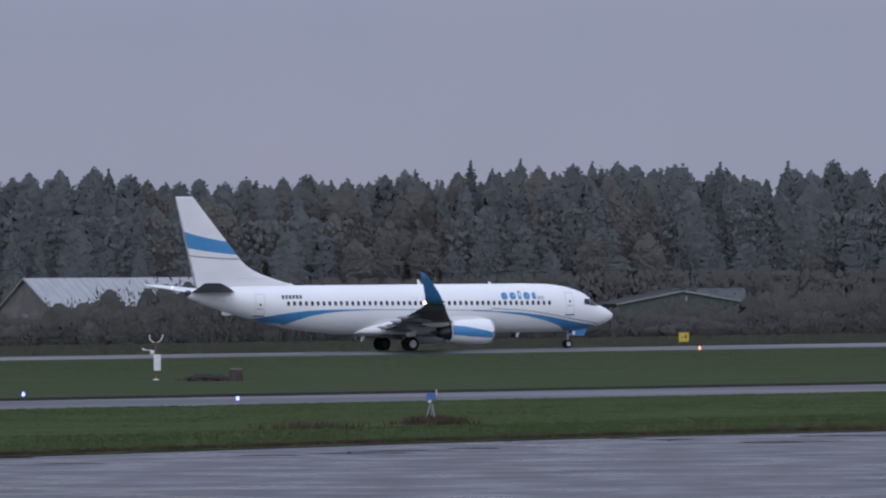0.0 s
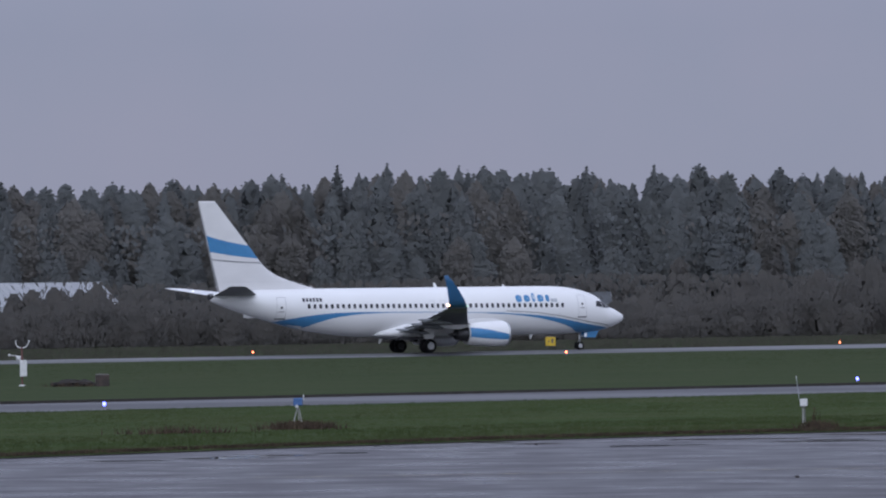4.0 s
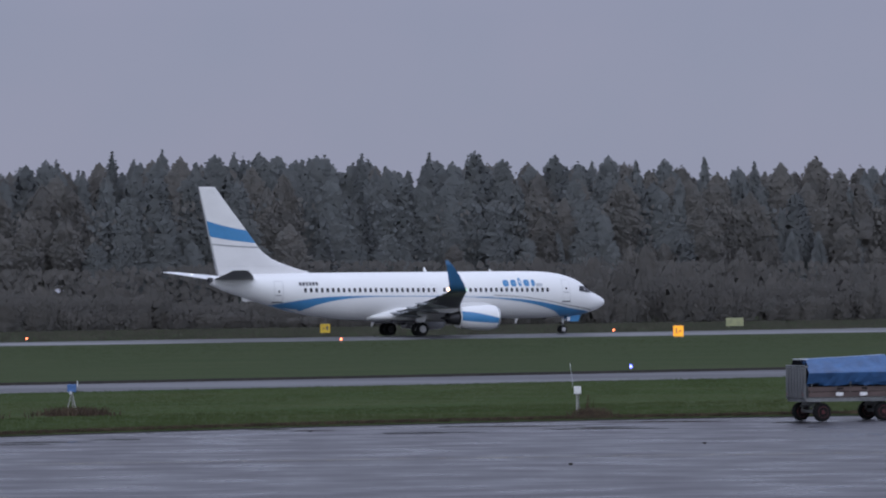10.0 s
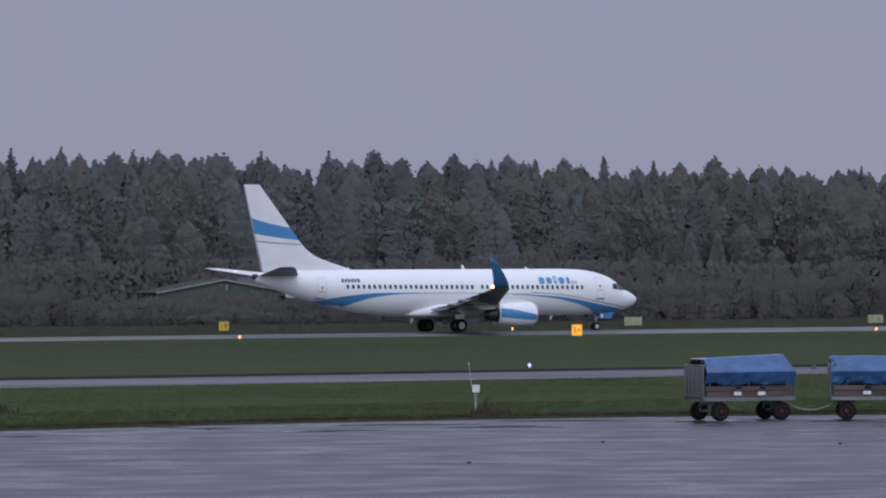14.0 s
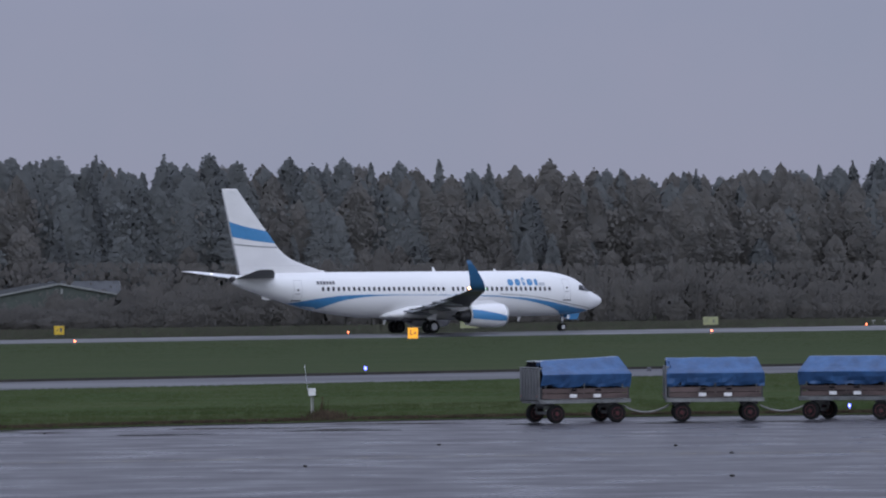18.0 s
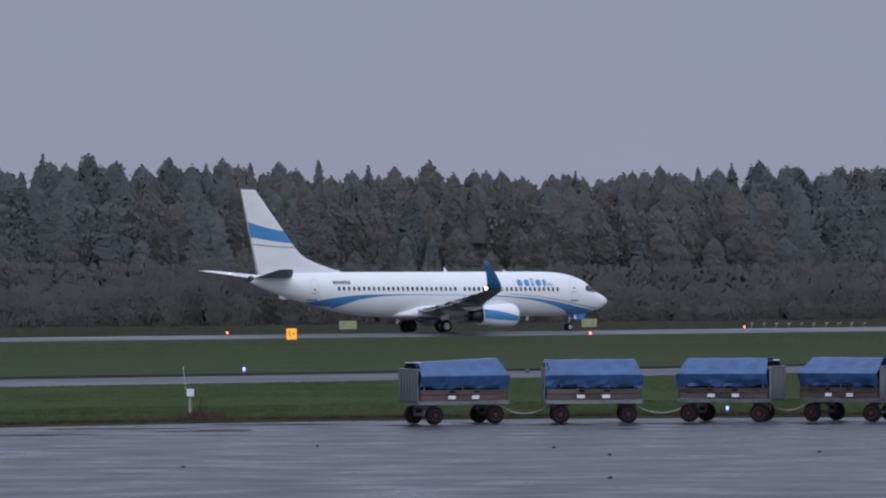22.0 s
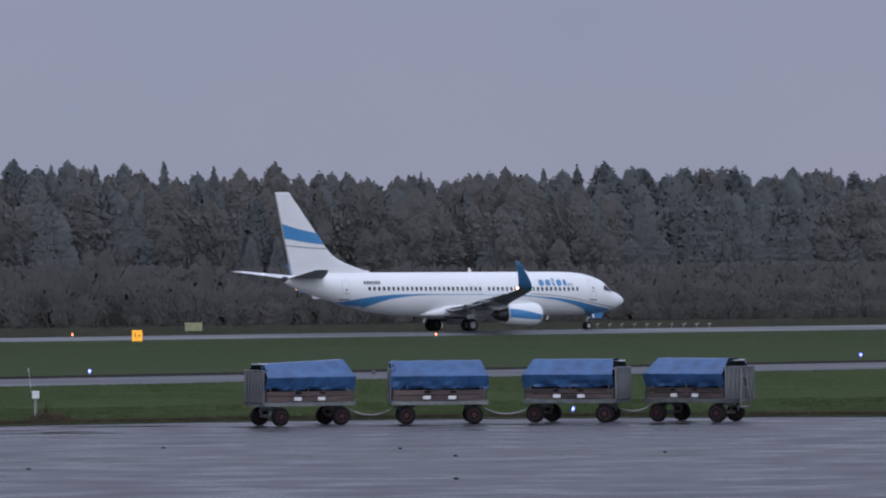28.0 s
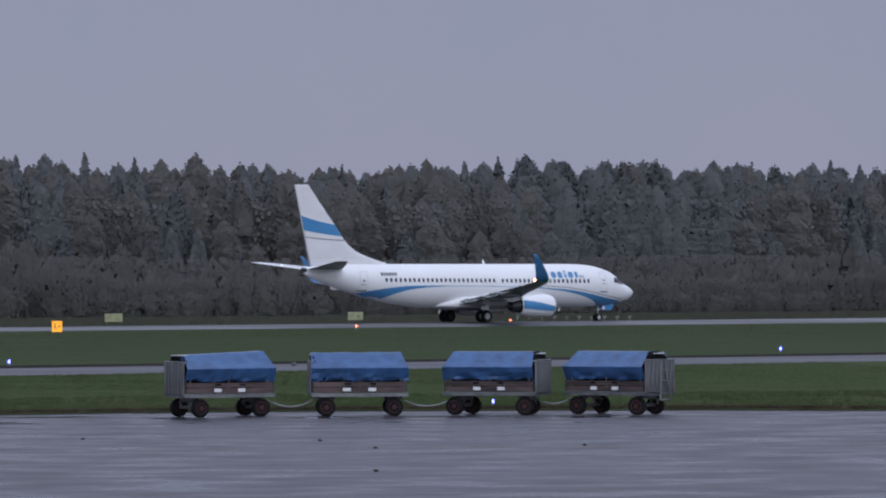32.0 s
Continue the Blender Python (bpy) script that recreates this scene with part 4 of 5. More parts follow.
def plant_tree(kind, at, height, wide=1.0):
    what, crown, trunk, h, _ = kind
    ob = thing("tree", what + " in the wood's edge", "tree", group="trees of the wood's edge")
    k = height / h
    ob.matrix_basis = Matrix.Translation(at) @ Matrix.Rotation(EDGE_TURN + rng.uniform(-0.6, 0.6), 4, "Z") @ Matrix.Diagonal((k * wide, k * wide, k, 1))
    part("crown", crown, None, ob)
    part("trunk", trunk, None, ob)


def birchy(s):
    """Where birches stand among the conifers, along the wood."""
    return noise.noise((s * 0.11, 3.7, 0.5)) + 0.8 * noise.noise((s * 0.021, 9.1, 0.2)) + 0.35 * math.exp(-((s - 400) / 45) ** 2) - 0.16


def any_kind(s):
    key = "BBBBBSPB"[int(rng.integers(8))] if birchy(s) + rng.normal(0, 0.15) > 0 else "SSSPPPPP"[int(rng.integers(8))]
    return KINDS[key][int(rng.integers(len(KINDS[key])))]


# the trees that stand out above the canopy: bearing and height
SPRUCES = [(-9.9, 22.0), (-8.59, 19.9), (-7.24, 20.5), (-5.56, 23.2), (-3.93, 22.1), (-2.57, 23.1), (-1.76, 23.3), (0.72, 22.4), (1.54, 22.9), (2.13, 22.3), (3.72, 21.7), (4.47, 21.4), (4.62, 21.7), (6.09, 22.5), (6.49, 23.2), (9.36, 23.0), (10.47, 23.6), (10.82, 23.2)]
PINES = [(-10.85, 21.6), (-10.48, 22.0), (-10.07, 22.4), (-9.64, 21.4), (-9.05, 20.4), (-8.29, 20.3), (-7.54, 21.4), (-6.59, 21.4), (-6.35, 22.0), (-5.01, 22.2), (-4.33, 22.9), (-3.74, 22.5), (-3.37, 22.3), (-1.22, 23.6), (-0.88, 22.5), (-0.26, 23.2), (0.39, 23.0), (1.06, 22.7), (6.32, 22.5), (6.82, 23.8), (7.26, 23.1), (8.36, 23.1), (9.07, 23.3), (9.8, 22.7)]
BIRCHES = [(-9.44, 20.7), (2.45, 22.2), (2.86, 23.2), (5.19, 21.7), (5.63, 22.8), (8.0, 22.9)]
for key, tall in (("S", SPRUCES), ("P", PINES), ("B", BIRCHES)):
    for az, h in tall:
        u = Vector((math.sin(radians(az)), math.cos(radians(az)), 0))
        d = 594 / (FX * u.y - FY * u.x)
        plant_tree(KINDS[key][int(rng.integers(len(KINDS[key])))], u * d + Vector((0, 0, 0.15)), h + 0.3, 1.1 if key == "S" else 1.2)


def canopy(s):
    return 1.0 - 0.085 * math.exp(-((s - 250) / 26) ** 4) - 0.03 * math.exp(-((s - 421) / 20) ** 2) - 0.03 * math.sin(s * 0.031 + 2.2) + 0.012 * math.sin(s * 0.11)


# two rows at the wood's edge, single trees
for n0, step, top in ((581.5, 4.2, 12.0), (586, 2.7, 19.2)):
    s = 160.0
    while s < 560:
        plant_tree(any_kind(s), place(s + rng.normal(0, 0.6), n0 + rng.normal(0, 0.8), 0.15), top * rng.uniform(0.84, 1.06 + max(0, 17 - top) * 0.04) * canopy(s), 1.3 + max(0, 17 - top) * 0.06)
        s += step * rng.uniform(0.6, 1.4)
# the wood behind them, one mass for each kind; only its upper parts can be seen
deep = {True: [], False: []}
for n0, step, top in ((592, 2.6, 21.0), (601, 2.2, 22.2), (612, 1.8, 22.9)):
    s = 155.0
    while s < 600:
        what, _, _, h, leaves = any_kind(s)
        v, face = leaves
        keep = v[:, 0, 2] > 0.55 * h
        keep &= (rng.uniform(0, 1, len(keep)) < np.where(v[:, 0, 2] > 0.78 * h, 0.55, 0.1)) | (np.arange(len(keep)) < 210)
        k = top * rng.uniform(0.92, 1.03) * canopy(s) / h
        deep["birch" in what].append(moved((v[keep], face[keep]), k * 1.25, k, EDGE_TURN + rng.uniform(-0.6, 0.6), place(s, n0 + rng.normal(0, 3), 0.2)))
        s += step * rng.uniform(0.6, 1.4)
tagged(new("wood", quads_mesh("wood", both(*deep[False]), HAZED_NEEDLE)), "dense dark wood of conifers behind its edge", "wood", kind="stuff")
tagged(new("birch_wood", quads_mesh("birch_wood", both(*deep[True]), HAZED_LEAF)), "dull brown birches behind the wood's edge", "wood", kind="stuff")


# undergrowth and young trees that close the wood below the crowns
def filling(name, label, mat, sets, size, top_at, keep, ends=(150, 590), ratio=0.5):
    """Loose leaf masses: each set is a count, a stretch across and a top height, which top_at varies along the wood."""
    out = []
    for count, near, far, top in sets:
        along = rng.uniform(*ends, count)
        along = along[[keep(s) > 0 for s in along]]
        m = len(along)
        n = rng.uniform(near, far, m)
        z = rng.uniform(0, 1, m) ** 0.9 * top * np.array([top_at(s) for s in along])
        out.append(np.stack([along, n, z], 1))
    p = np.concatenate(out)
    v, f = sprays(rng, np.zeros_like(p), np.tile([0.0, 0.0, 1.0], (len(p), 1)) + rng.normal(0, 0.5, p.shape), size, ratio, 0.3)
    v, f = moved((v, f), 1, 1, EDGE_TURN, (0, 0, 0))
    v += np.stack([FX * p[:, 0] - FY * p[:, 1], FY * p[:, 0] + FX * p[:, 1], p[:, 2]], 1)[:, None]
    tagged(new(name, quads_mesh(name, (v, f), mat)), label, "undergrowth", kind="stuff")


filling("young_birches", "dull brown young birches between the wood's trees", HAZED_LEAF, ((50000, 584, 589, 16.5),), 0.6, canopy, lambda s: birchy(s) + rng.normal(0, 0.25))
filling("young_conifers", "dark young conifers between the wood's trees", HAZED_NEEDLE, ((60000, 584, 589, 16.5), (8000, 596, 606, 18.5)), 0.6, canopy, lambda s: rng.normal(0, 0.25) - birchy(s))
filling("far_wood", "dark inner trees that close the wood", HAZED_NEEDLE, ((8000, 640, 650, 17.0),), 2.2, canopy, lambda s: 1, (100, 640))
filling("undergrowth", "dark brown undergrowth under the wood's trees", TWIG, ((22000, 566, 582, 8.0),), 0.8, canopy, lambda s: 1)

SHRUBS = []
for i in range(8):
    h = (6.4, 5.4, 7.0, 4.8, 5.8, 4.6, 5.2, 6.8)[i]
    v, tb = shrub(rng, h, 3.6)
    SHRUBS.append((quads_mesh("twig_mass", v, TWIG), from_bm("stem", tb, TWIG), v, h))


def shrub_top(s):
    low = 0.50 * math.exp(-((s - 257) / 17) ** 4) + 0.32 * math.exp(-((s - 170) / 22) ** 4) - 0.04 * math.exp(-((s - 208) / 12) ** 2)
    return 1.04 - low + 0.12 * math.sin(s * 0.043 + 1) + 0.10 * math.sin(s * 0.13) + 0.06 * math.sin(s * 0.31)


for n0, step in ((499.5, 2.2),):
    s = 150.0
    while s < 510:
        fol, stems, v, h = SHRUBS[int(rng.integers(8))]
        ob = thing("shrub", "brown leafless shrub of the thicket behind the runway", "shrub", group="thicket shrubs")
        k = rng.uniform(0.45, 0.9) * shrub_top(s)
        ob.matrix_basis = Matrix.Translation(place(s, n0 + rng.normal(0, 1.6), 0.02)) @ Matrix.Rotation(EDGE_TURN + rng.uniform(-0.6, 0.6), 4, "Z") @ Matrix.Diagonal((1.15, 1.15, k, 1))
        part("twig_mass", fol, None, ob)
        tagged(part("stem", stems, None, ob), kind="stuff")
        s += step * rng.uniform(0.6, 1.4)
deep = []
for n0 in (505, 511, 518, 526):
    s = 140.0
    while s < 530:
        _, _, (v, face), h = SHRUBS[int(rng.integers(8))]
        k = rng.uniform(0.55, 1.25) * shrub_top(s)
        keep = (v[:, 0, 2] > 0.3 * h) & ((rng.uniform(0, 1, len(v)) < 0.45) | (np.arange(len(v)) < 56))
        deep.append(moved((v[keep], face[keep]), 1.25, k, EDGE_TURN + rng.uniform(-0.6, 0.6), place(s, n0 + rng.normal(0, 2), 0.02)))
        s += 2.1 * rng.uniform(0.6, 1.4)
tagged(new("thicket", quads_mesh("thicket", both(*deep), TWIG)), "dense brown thicket of bare shrubs", "thicket", kind="stuff")

filling("thicket_edge", "brown leafless brushwood filling the thicket", TWIG, ((46000, 499, 504, 4.4), (14000, 497.5, 499.5, 2.0)), 0.55, shrub_top, lambda s: 1, (150, 510), 0.16)


# ---- baggage carts ----
TARP = material("blue_tarp", (0.042, 0.115, 0.27), 0.36, other=(0.030, 0.070, 0.165), spec=0.5, scale=2.6, mix=(0.32, 0.72), bump=0.02, bump_scale=5, fine=14)
ZINC = material("galvanised_steel", (0.17, 0.175, 0.18), 0.5, 0.3, other=(0.105, 0.108, 0.112), scale=3, stretch=(1, 1, 0.4), vary=0.12)
FRAME_STEEL = material("frame_steel", (0.15, 0.16, 0.16), 0.5, 0.4, other=(0.13, 0.13, 0.13), scale=5)
BOARD = material("worn_board", (0.092, 0.064, 0.060), 0.75, other=(0.028, 0.019, 0.019), scale=2.2, stretch=(0.4, 1, 2), mix=(0.4, 0.62), vary=0.25)
RED_HUB = material("red_hub", (0.092, 0.015, 0.020), 0.7, other=(0.035, 0.010, 0.012), scale=9)
PLATE_WHITE = material("plate_white", (0.74, 0.74, 0.75), 0.5, other=(0.62, 0.62, 0.63), scale=8)
PALE_HOSE = material("pale_hose", (0.27, 0.265, 0.265), 0.6, other=(0.19, 0.185, 0.185), scale=6)
# Near-black for hood cloth, hand slots and the shade under the sheet.
CLOTH_AND_SHADE = material("cloth_and_shade", (0.006, 0.006, 0.008), 0.95, other=(0.010, 0.010, 0.012), scale=6, spec=0.03)
REFLECTOR = material("red_reflector", (0.16, 0.05, 0.05), 0.3, scale=9)
CART_L, CART_W = 2.66, 1.46


def tarp_mesh(seed, open_end):
    """A sheet thrown over hoops: sloped shoulders, hanging sides with folds, hems that rise and fall."""
    rng2 = random.Random(seed)
    cols, prof = 34, [(-0.60, 0.99), (-0.65, 1.08), (-0.715, 1.20), (-0.78, 1.335), (-0.75, 1.365), (-0.60, 1.475), (-0.45, 1.60), (-0.28, 1.74), (-0.24, 1.76), (0.24, 1.76), (0.28, 1.74), (0.45, 1.60), (0.60, 1.475), (0.75, 1.365), (0.78, 1.335), (0.715, 1.20), (0.65, 1.08), (0.60, 0.99)]
    x0, x1 = -CART_L / 2 + (0.05 if open_end and seed != 2 else -0.01), CART_L / 2 + 0.03
    tilt, sag = (0.05, 0.0, 0.0, 0.005)[seed - 1], rng2.uniform(0.0, 0.012)
    verts, faces = [], []
    for i in range(cols + 1):
        u = i / cols
        for j, (y, z) in enumerate(prof):
            x = x0 + (x1 - x0) * u
            high = max(0.0, z - 1.30) / 0.465
            x -= high * 0.20 * max(0, (u - 0.8) / 0.2)
            x += high * 0.12 * max(0, (0.12 - u) / 0.12) * (1.0 if seed != 2 else 0.1)
            z2 = z + high * (tilt * (u - 0.5) * 2 - sag * math.sin(math.pi * 3 * u) ** 2)
            low = max(0.0, 1.32 - z)
            fold = 0.09 * noise.noise((u * 7 + seed + 0.35 * j, j * 0.35, seed * 3.1)) + 0.03 * noise.noise((u * 22, j * 0.8, seed))
            y2 = y + math.copysign(1, y) * (fold * min(1, low * 4) + 0.012 * noise.noise((u * 7, j * 0.9, 9)))
            if j in (0, len(prof) - 1):
                z2 += 0.05 * noise.noise((u * 5, seed, 0)) + 0.03 * noise.noise((u * 17, seed, 4))
            if low > 0.2 and (u > 0.94 or u < 0.06):
                z2 -= 0.03
            verts.append((x, y2, z2))
    k = len(prof)
    for i in range(cols):
        for j in range(k - 1):
            a = i * k + j
            faces.append((a, a + 1, a + k + 1, a + k))
    faces.append(tuple(range(cols * k, cols * k + k)))
    if not open_end:
        faces.append(tuple(reversed(range(k))))
    me = mesh_of("tarp", verts, faces, TARP)
    return me


def cart_wheel(parent, at, steer):
    prof = [(-0.09, 0.14), (-0.09, 0.22), (-0.06, 0.255), (0.06, 0.255), (0.09, 0.22), (0.09, 0.14)]
    w = part("wheel", lathe(bmesh.new(), prof, 22, "y"), TYRE, parent, "black rubber tyre", m=pose(*at, 0, 0, steer))
    for s in (-1, 1):
        bm = lathe(bmesh.new(), [(s * 0.085, 0.17), (s * 0.095, 0.155), (s * 0.088, 0.14), (s * 0.086, 0.06), (s * 0.115, 0.05), (s * 0.115, 0.005)], 18, "y")
        for i in range(5):
            a = 2 * math.pi * i / 5
            rod(bm, (0.085 * math.cos(a), s * 0.08, 0.085 * math.sin(a)), (0.085 * math.cos(a), s * 0.10, 0.085 * math.sin(a)), 0.012, None, 6)
        part("hub", bm, RED_HUB, w, "dark red wheel hub")


def baggage_cart(m, seed, label, open_end, steer_front, steer_back, raised=False):
    ob = thing("baggage_cart", label, "baggage cart", m, group="row of baggage carts")
    bm = box(bmesh.new(), (CART_L, CART_W, 0.04), (0, 0, 0.635), bevel=0.008)
    deck = part("deck", bm, FRAME_STEEL, ob)
    bm = bmesh.new()
    for y in (-CART_W / 2 + 0.03, CART_W / 2 - 0.03):
        box(bm, (CART_L + 0.02, 0.06, 0.10), (0, y, 0.59), bevel=0.008)
    for x in (-CART_L / 2 + 0.03, -0.5, 0.5, CART_L / 2 - 0.03):
        box(bm, (0.06, CART_W - 0.1, 0.08), (x, 0, 0.58))
    part("chassis", bm, ZINC, ob, "grey steel frame")
    for x, st in ((-0.92, steer_front), (0.95, steer_back)):
        bm = bmesh.new()
        box(bm, (0.09, 1.1, 0.09), (x, 0, 0.27), (0, 0, st), 0.01)
        for y in (-0.4, 0.4):
            box(bm, (0.34, 0.05, 0.05), (x, y, 0.42), (0, 0, st))
            rod(bm, (x - 0.12, y, 0.3), (x - 0.05, y, 0.55), 0.025)
            rod(bm, (x + 0.12, y, 0.3), (x + 0.05, y, 0.55), 0.025)
        lathe(bm, [(0.46, 0.26), (0.54, 0.26)], 20, "z", pose(x, 0, 0))
        part("axle", bm, FRAME_STEEL, ob)
        for s in (-1, 1):
            d = Matrix.Rotation(radians(st), 3, "Z") @ Vector((0, s * 0.60, 0))
            cart_wheel(ob, (x + d.x, d.y, 0.257), st)
    # low sides of worn boards, each with its own gaps
    rng2 = random.Random(seed)
    for s in (-1, 1):
        for k, (z, tall) in enumerate(((0.735, 0.14), (0.885, 0.13))):
            x = -CART_L / 2 + 0.06
            for w in (0.84, 0.86, 0.84):
                bm = box(bmesh.new(), (w - 0.02, 0.025, tall), (x + w / 2, s * (CART_W / 2 - 0.03) + rng2.uniform(-0.006, 0.006), z), (0, rng2.uniform(-0.5, 0.5), 0), 0.005)
                part("side_board", bm, BOARD, ob, "worn brown side board")
                x += w
        for x in (-CART_L / 2 + 0.05, -0.43, 0.43, CART_L / 2 - 0.05):
            part("stanchion", box(bmesh.new(), (0.05, 0.05, 0.34), (x, s * (CART_W / 2 - 0.06), 0.81), bevel=0.006), DARK_METAL, ob)
        for x in (-0.36, 0.34):
            part("label_plate", box(bmesh.new(), (0.215, 0.006, 0.095), (x, s * (CART_W / 2 + 0.004), 0.745), (0, rng2.uniform(-2, 2), 0), 0.002), PLATE_WHITE, ob, "white blank plate")
            part("hand_slot", box(bmesh.new(), (0.16, 0.008, 0.05), (x + 0.03, s * (CART_W / 2 - 0.01), 0.9), bevel=0.002), CLOTH_AND_SHADE, ob)
    # black box added under the sheet, so that the gap below its hem shows as shade
    part("shade_box", box(bmesh.new(), (CART_L - 0.3, CART_W - 0.5, 0.5), (0.02, 0, 0.91), bevel=0.05), CLOTH_AND_SHADE, ob, "black box added for the shade under the sheet")
    # ribbed end wall
    if open_end:
        panel = part("end_wall", box(bmesh.new(), (0.02, CART_W - 0.06, 0.86), (-CART_L / 2 - 0.02, 0, 1.06)), ZINC, ob, "grey ribbed steel end wall")
        rib = from_bm("rib", box(bmesh.new(), (0.035, 0.16, 0.84), bevel=0.012), ZINC)
        for i in range(6):
            part("rib", rib, None, panel, m=pose(-CART_L / 2 - 0.045, -0.58 + 0.232 * i, 1.06))
        bm = bmesh.new()
        for y in (-CART_W / 2 + 0.01, CART_W / 2 - 0.01):
            rod(bm, (-CART_L / 2 - 0.03, y, 0.6), (-CART_L / 2 - 0.03, y, 1.52), 0.025)
            rod(bm, (-CART_L / 2 - 0.03, y, 1.5), (-CART_L / 2 + 0.05, y, 1.5), 0.025)
        rod(bm, (-CART_L / 2 - 0.03, -CART_W / 2, 1.52), (-CART_L / 2 - 0.03, CART_W / 2, 1.52), 0.025)
        part("end_rail", bm, ZINC, panel)
        for y in (-0.62, 0.62):
            part("reflector", lathe(bmesh.new(), [(-CART_L / 2 - 0.075, 0.03), (-CART_L / 2 - 0.06, 0.035)], 10, m=pose(0, y, 0.74)), REFLECTOR, panel, "small red reflector")
        # dark hood between end wall and sheet
        bm = bmesh.new()
        loft(bm, [[(x, y, z) for y, z in ((-0.62, 1.40), (-0.45, 1.54), (-0.26, 1.69), (0.26, 1.69), (0.45, 1.54), (0.62, 1.40), (0.62, 1.0), (-0.62, 1.0))] for x in (-CART_L / 2 + 0.0, -CART_L / 2 + 0.40)])
        part("hood", bm, CLOTH_AND_SHADE, ob, "black cloth hood under the sheet")
        bm = box(bmesh.new(), (0.34, 0.05, 0.035), (-CART_L / 2 + 0.15, -0.25, 1.70), (0, 4, 3), 0.01)
        part("hood_rim", box(bm, (0.05, 0.52, 0.03), (-CART_L / 2 + 0.0, 0, 1.70), bevel=0.01), PALE_BLUE, ob, "pale folded rim of the hood")
        bm = bmesh.new()
        for y, z, tall in ((-0.40, 1.60, 0.16), (-0.52, 1.50, 0.14), (-0.34, 1.63, 0.10)):
            box(bm, (0.03, 0.02, tall), (-CART_L / 2 + 0.06 - 0.3 * (y + 0.4), y - 0.06, z), (25, 12, 0), 0.004)
        part("strap", bm, TARP, ob, "blue strap ends over the hood")
    for x in (-CART_L / 2 + 0.2, 0, CART_L / 2 - 0.2):
        bm = bmesh.new()
        pts = [(x, -0.58, 0.66), (x, -0.66, 1.28), (x, -0.26, 1.68), (x, 0.26, 1.68), (x, 0.66, 1.28), (x, 0.58, 0.66)]
        for a, b in zip(pts, pts[1:]):
            rod(bm, a, b, 0.016, None, 6)
        part("hoop", bm, FRAME_STEEL, ob)
    part("tarp", tarp_mesh(seed, open_end), None, ob, "creased blue tarpaulin cover")
    if raised:
        bm = bmesh.new()
        for y in (-0.28, 0.12):
            rod(bm, (-CART_L / 2 - 0.16, y * 1.4, 0.42), (-CART_L / 2 - 0.10, y * 0.35, 1.5), 0.024)
        for z in (0.6, 0.95, 1.25):
            rod(bm, (-CART_L / 2 - 0.13, -0.3, z), (-CART_L / 2 - 0.13, 0.12, z), 0.016)
        rod(bm, (-CART_L / 2 - 0.12, -0.38, 0.42), (-CART_L / 2 - 0.12, 0.2, 0.42), 0.03)
        part("raised_drawbar", bm, ZINC, ob, "grey drawbar folded up against the end wall")
    return ob


CARTS = [(7.26, 131.75, 21, 1, True, 0), (11.08, 131.75, 3, 2, True, 0), (14.94, 131.95, -17, 3, True, 180), (18.28, 131.35, -33, 4, True, 180)]
SAY = ("baggage cart under a blue tarpaulin, ribbed end wall, brown boards", "baggage cart under a taut blue tarpaulin, in the row's middle",
       "baggage cart under a creased blue tarpaulin, front wheels turned", "baggage cart under a short blue tarpaulin, drawbar folded up")
for (x, y, yaw, seed, op, flip), say in zip(CARTS, SAY):
    az = math.degrees(math.atan2(x, y))
    baggage_cart(pose(x, y, 0, 0, 0, yaw - az + flip), seed, say, op, 8 if seed != 2 else 0, -6 if seed == 3 else 0, raised=seed == 4)


def towbar(a, b, sag):
    """A bent bar between two carts, with a ring at one end."""
    a, b = Vector(a), Vector(b)
    ob = thing("tow_bar", "grey bent tow bar coupling two baggage carts", "tow bar", Matrix.Translation(a), group="tow bars")
    pts = [a.lerp(b, i / 8) + Vector((0, 0, -sag * math.sin(math.pi * i / 8) ** 0.8)) - a for i in range(9)]
    bm = bmesh.new()
    side = Vector((-(b - a).y, (b - a).x, 0)).normalized()
    loft(bm, [[p + side * 0.06 * math.cos(k * math.pi / 4) + Vector((0, 0, 0.026 * math.sin(k * math.pi / 4))) for k in range(8)] for p in pts])
    part("bar", bm, PALE_HOSE, ob)
    bm = bmesh.new()
    for i in range(10):
        u, v = 2 * math.pi * i / 10, 2 * math.pi * (i + 1) / 10
        c = pts[-1]
        rod(bm, c + Vector((0.05 * math.cos(u), 0.05 * math.sin(u), 0)), c + Vector((0.05 * math.cos(v), 0.05 * math.sin(v), 0)), 0.014, None, 5)
    part("eye", bm, FRAME_STEEL, ob)


towbar((8.55, 131.9, 0.46), (9.85, 131.9, 0.46), 0.2)
towbar((12.36, 131.95, 0.42), (13.6, 132.0, 0.40), 0.16)
towbar((16.1, 131.7, 0.40), (17.0, 131.95, 0.44), 0.12)


# ---- airfield lights, signs and instruments ----
SIGN_YELLOW = material("sign_yellow", (0.62, 0.42, 0.03), 0.5, other=(0.55, 0.36, 0.03), scale=3)
SIGN_PALE = material("sign_pale", (0.31, 0.32, 0.17), 0.6, other=(0.25, 0.26, 0.15), scale=2)
LAMP_GREY = material("lamp_grey", (0.25, 0.25, 0.26), 0.5, 0.3, scale=8)
BOX_BLUE = material("box_blue", (0.05, 0.13, 0.33), 0.5, other=(0.04, 0.11, 0.28), scale=4)
BOX_WHITE = material("box_white", (0.70, 0.70, 0.70), 0.5, other=(0.6, 0.6, 0.6), scale=4)
RUST = material("rusty_brown", (0.065, 0.048, 0.042), 0.85, other=(0.04, 0.033, 0.03), scale=3)
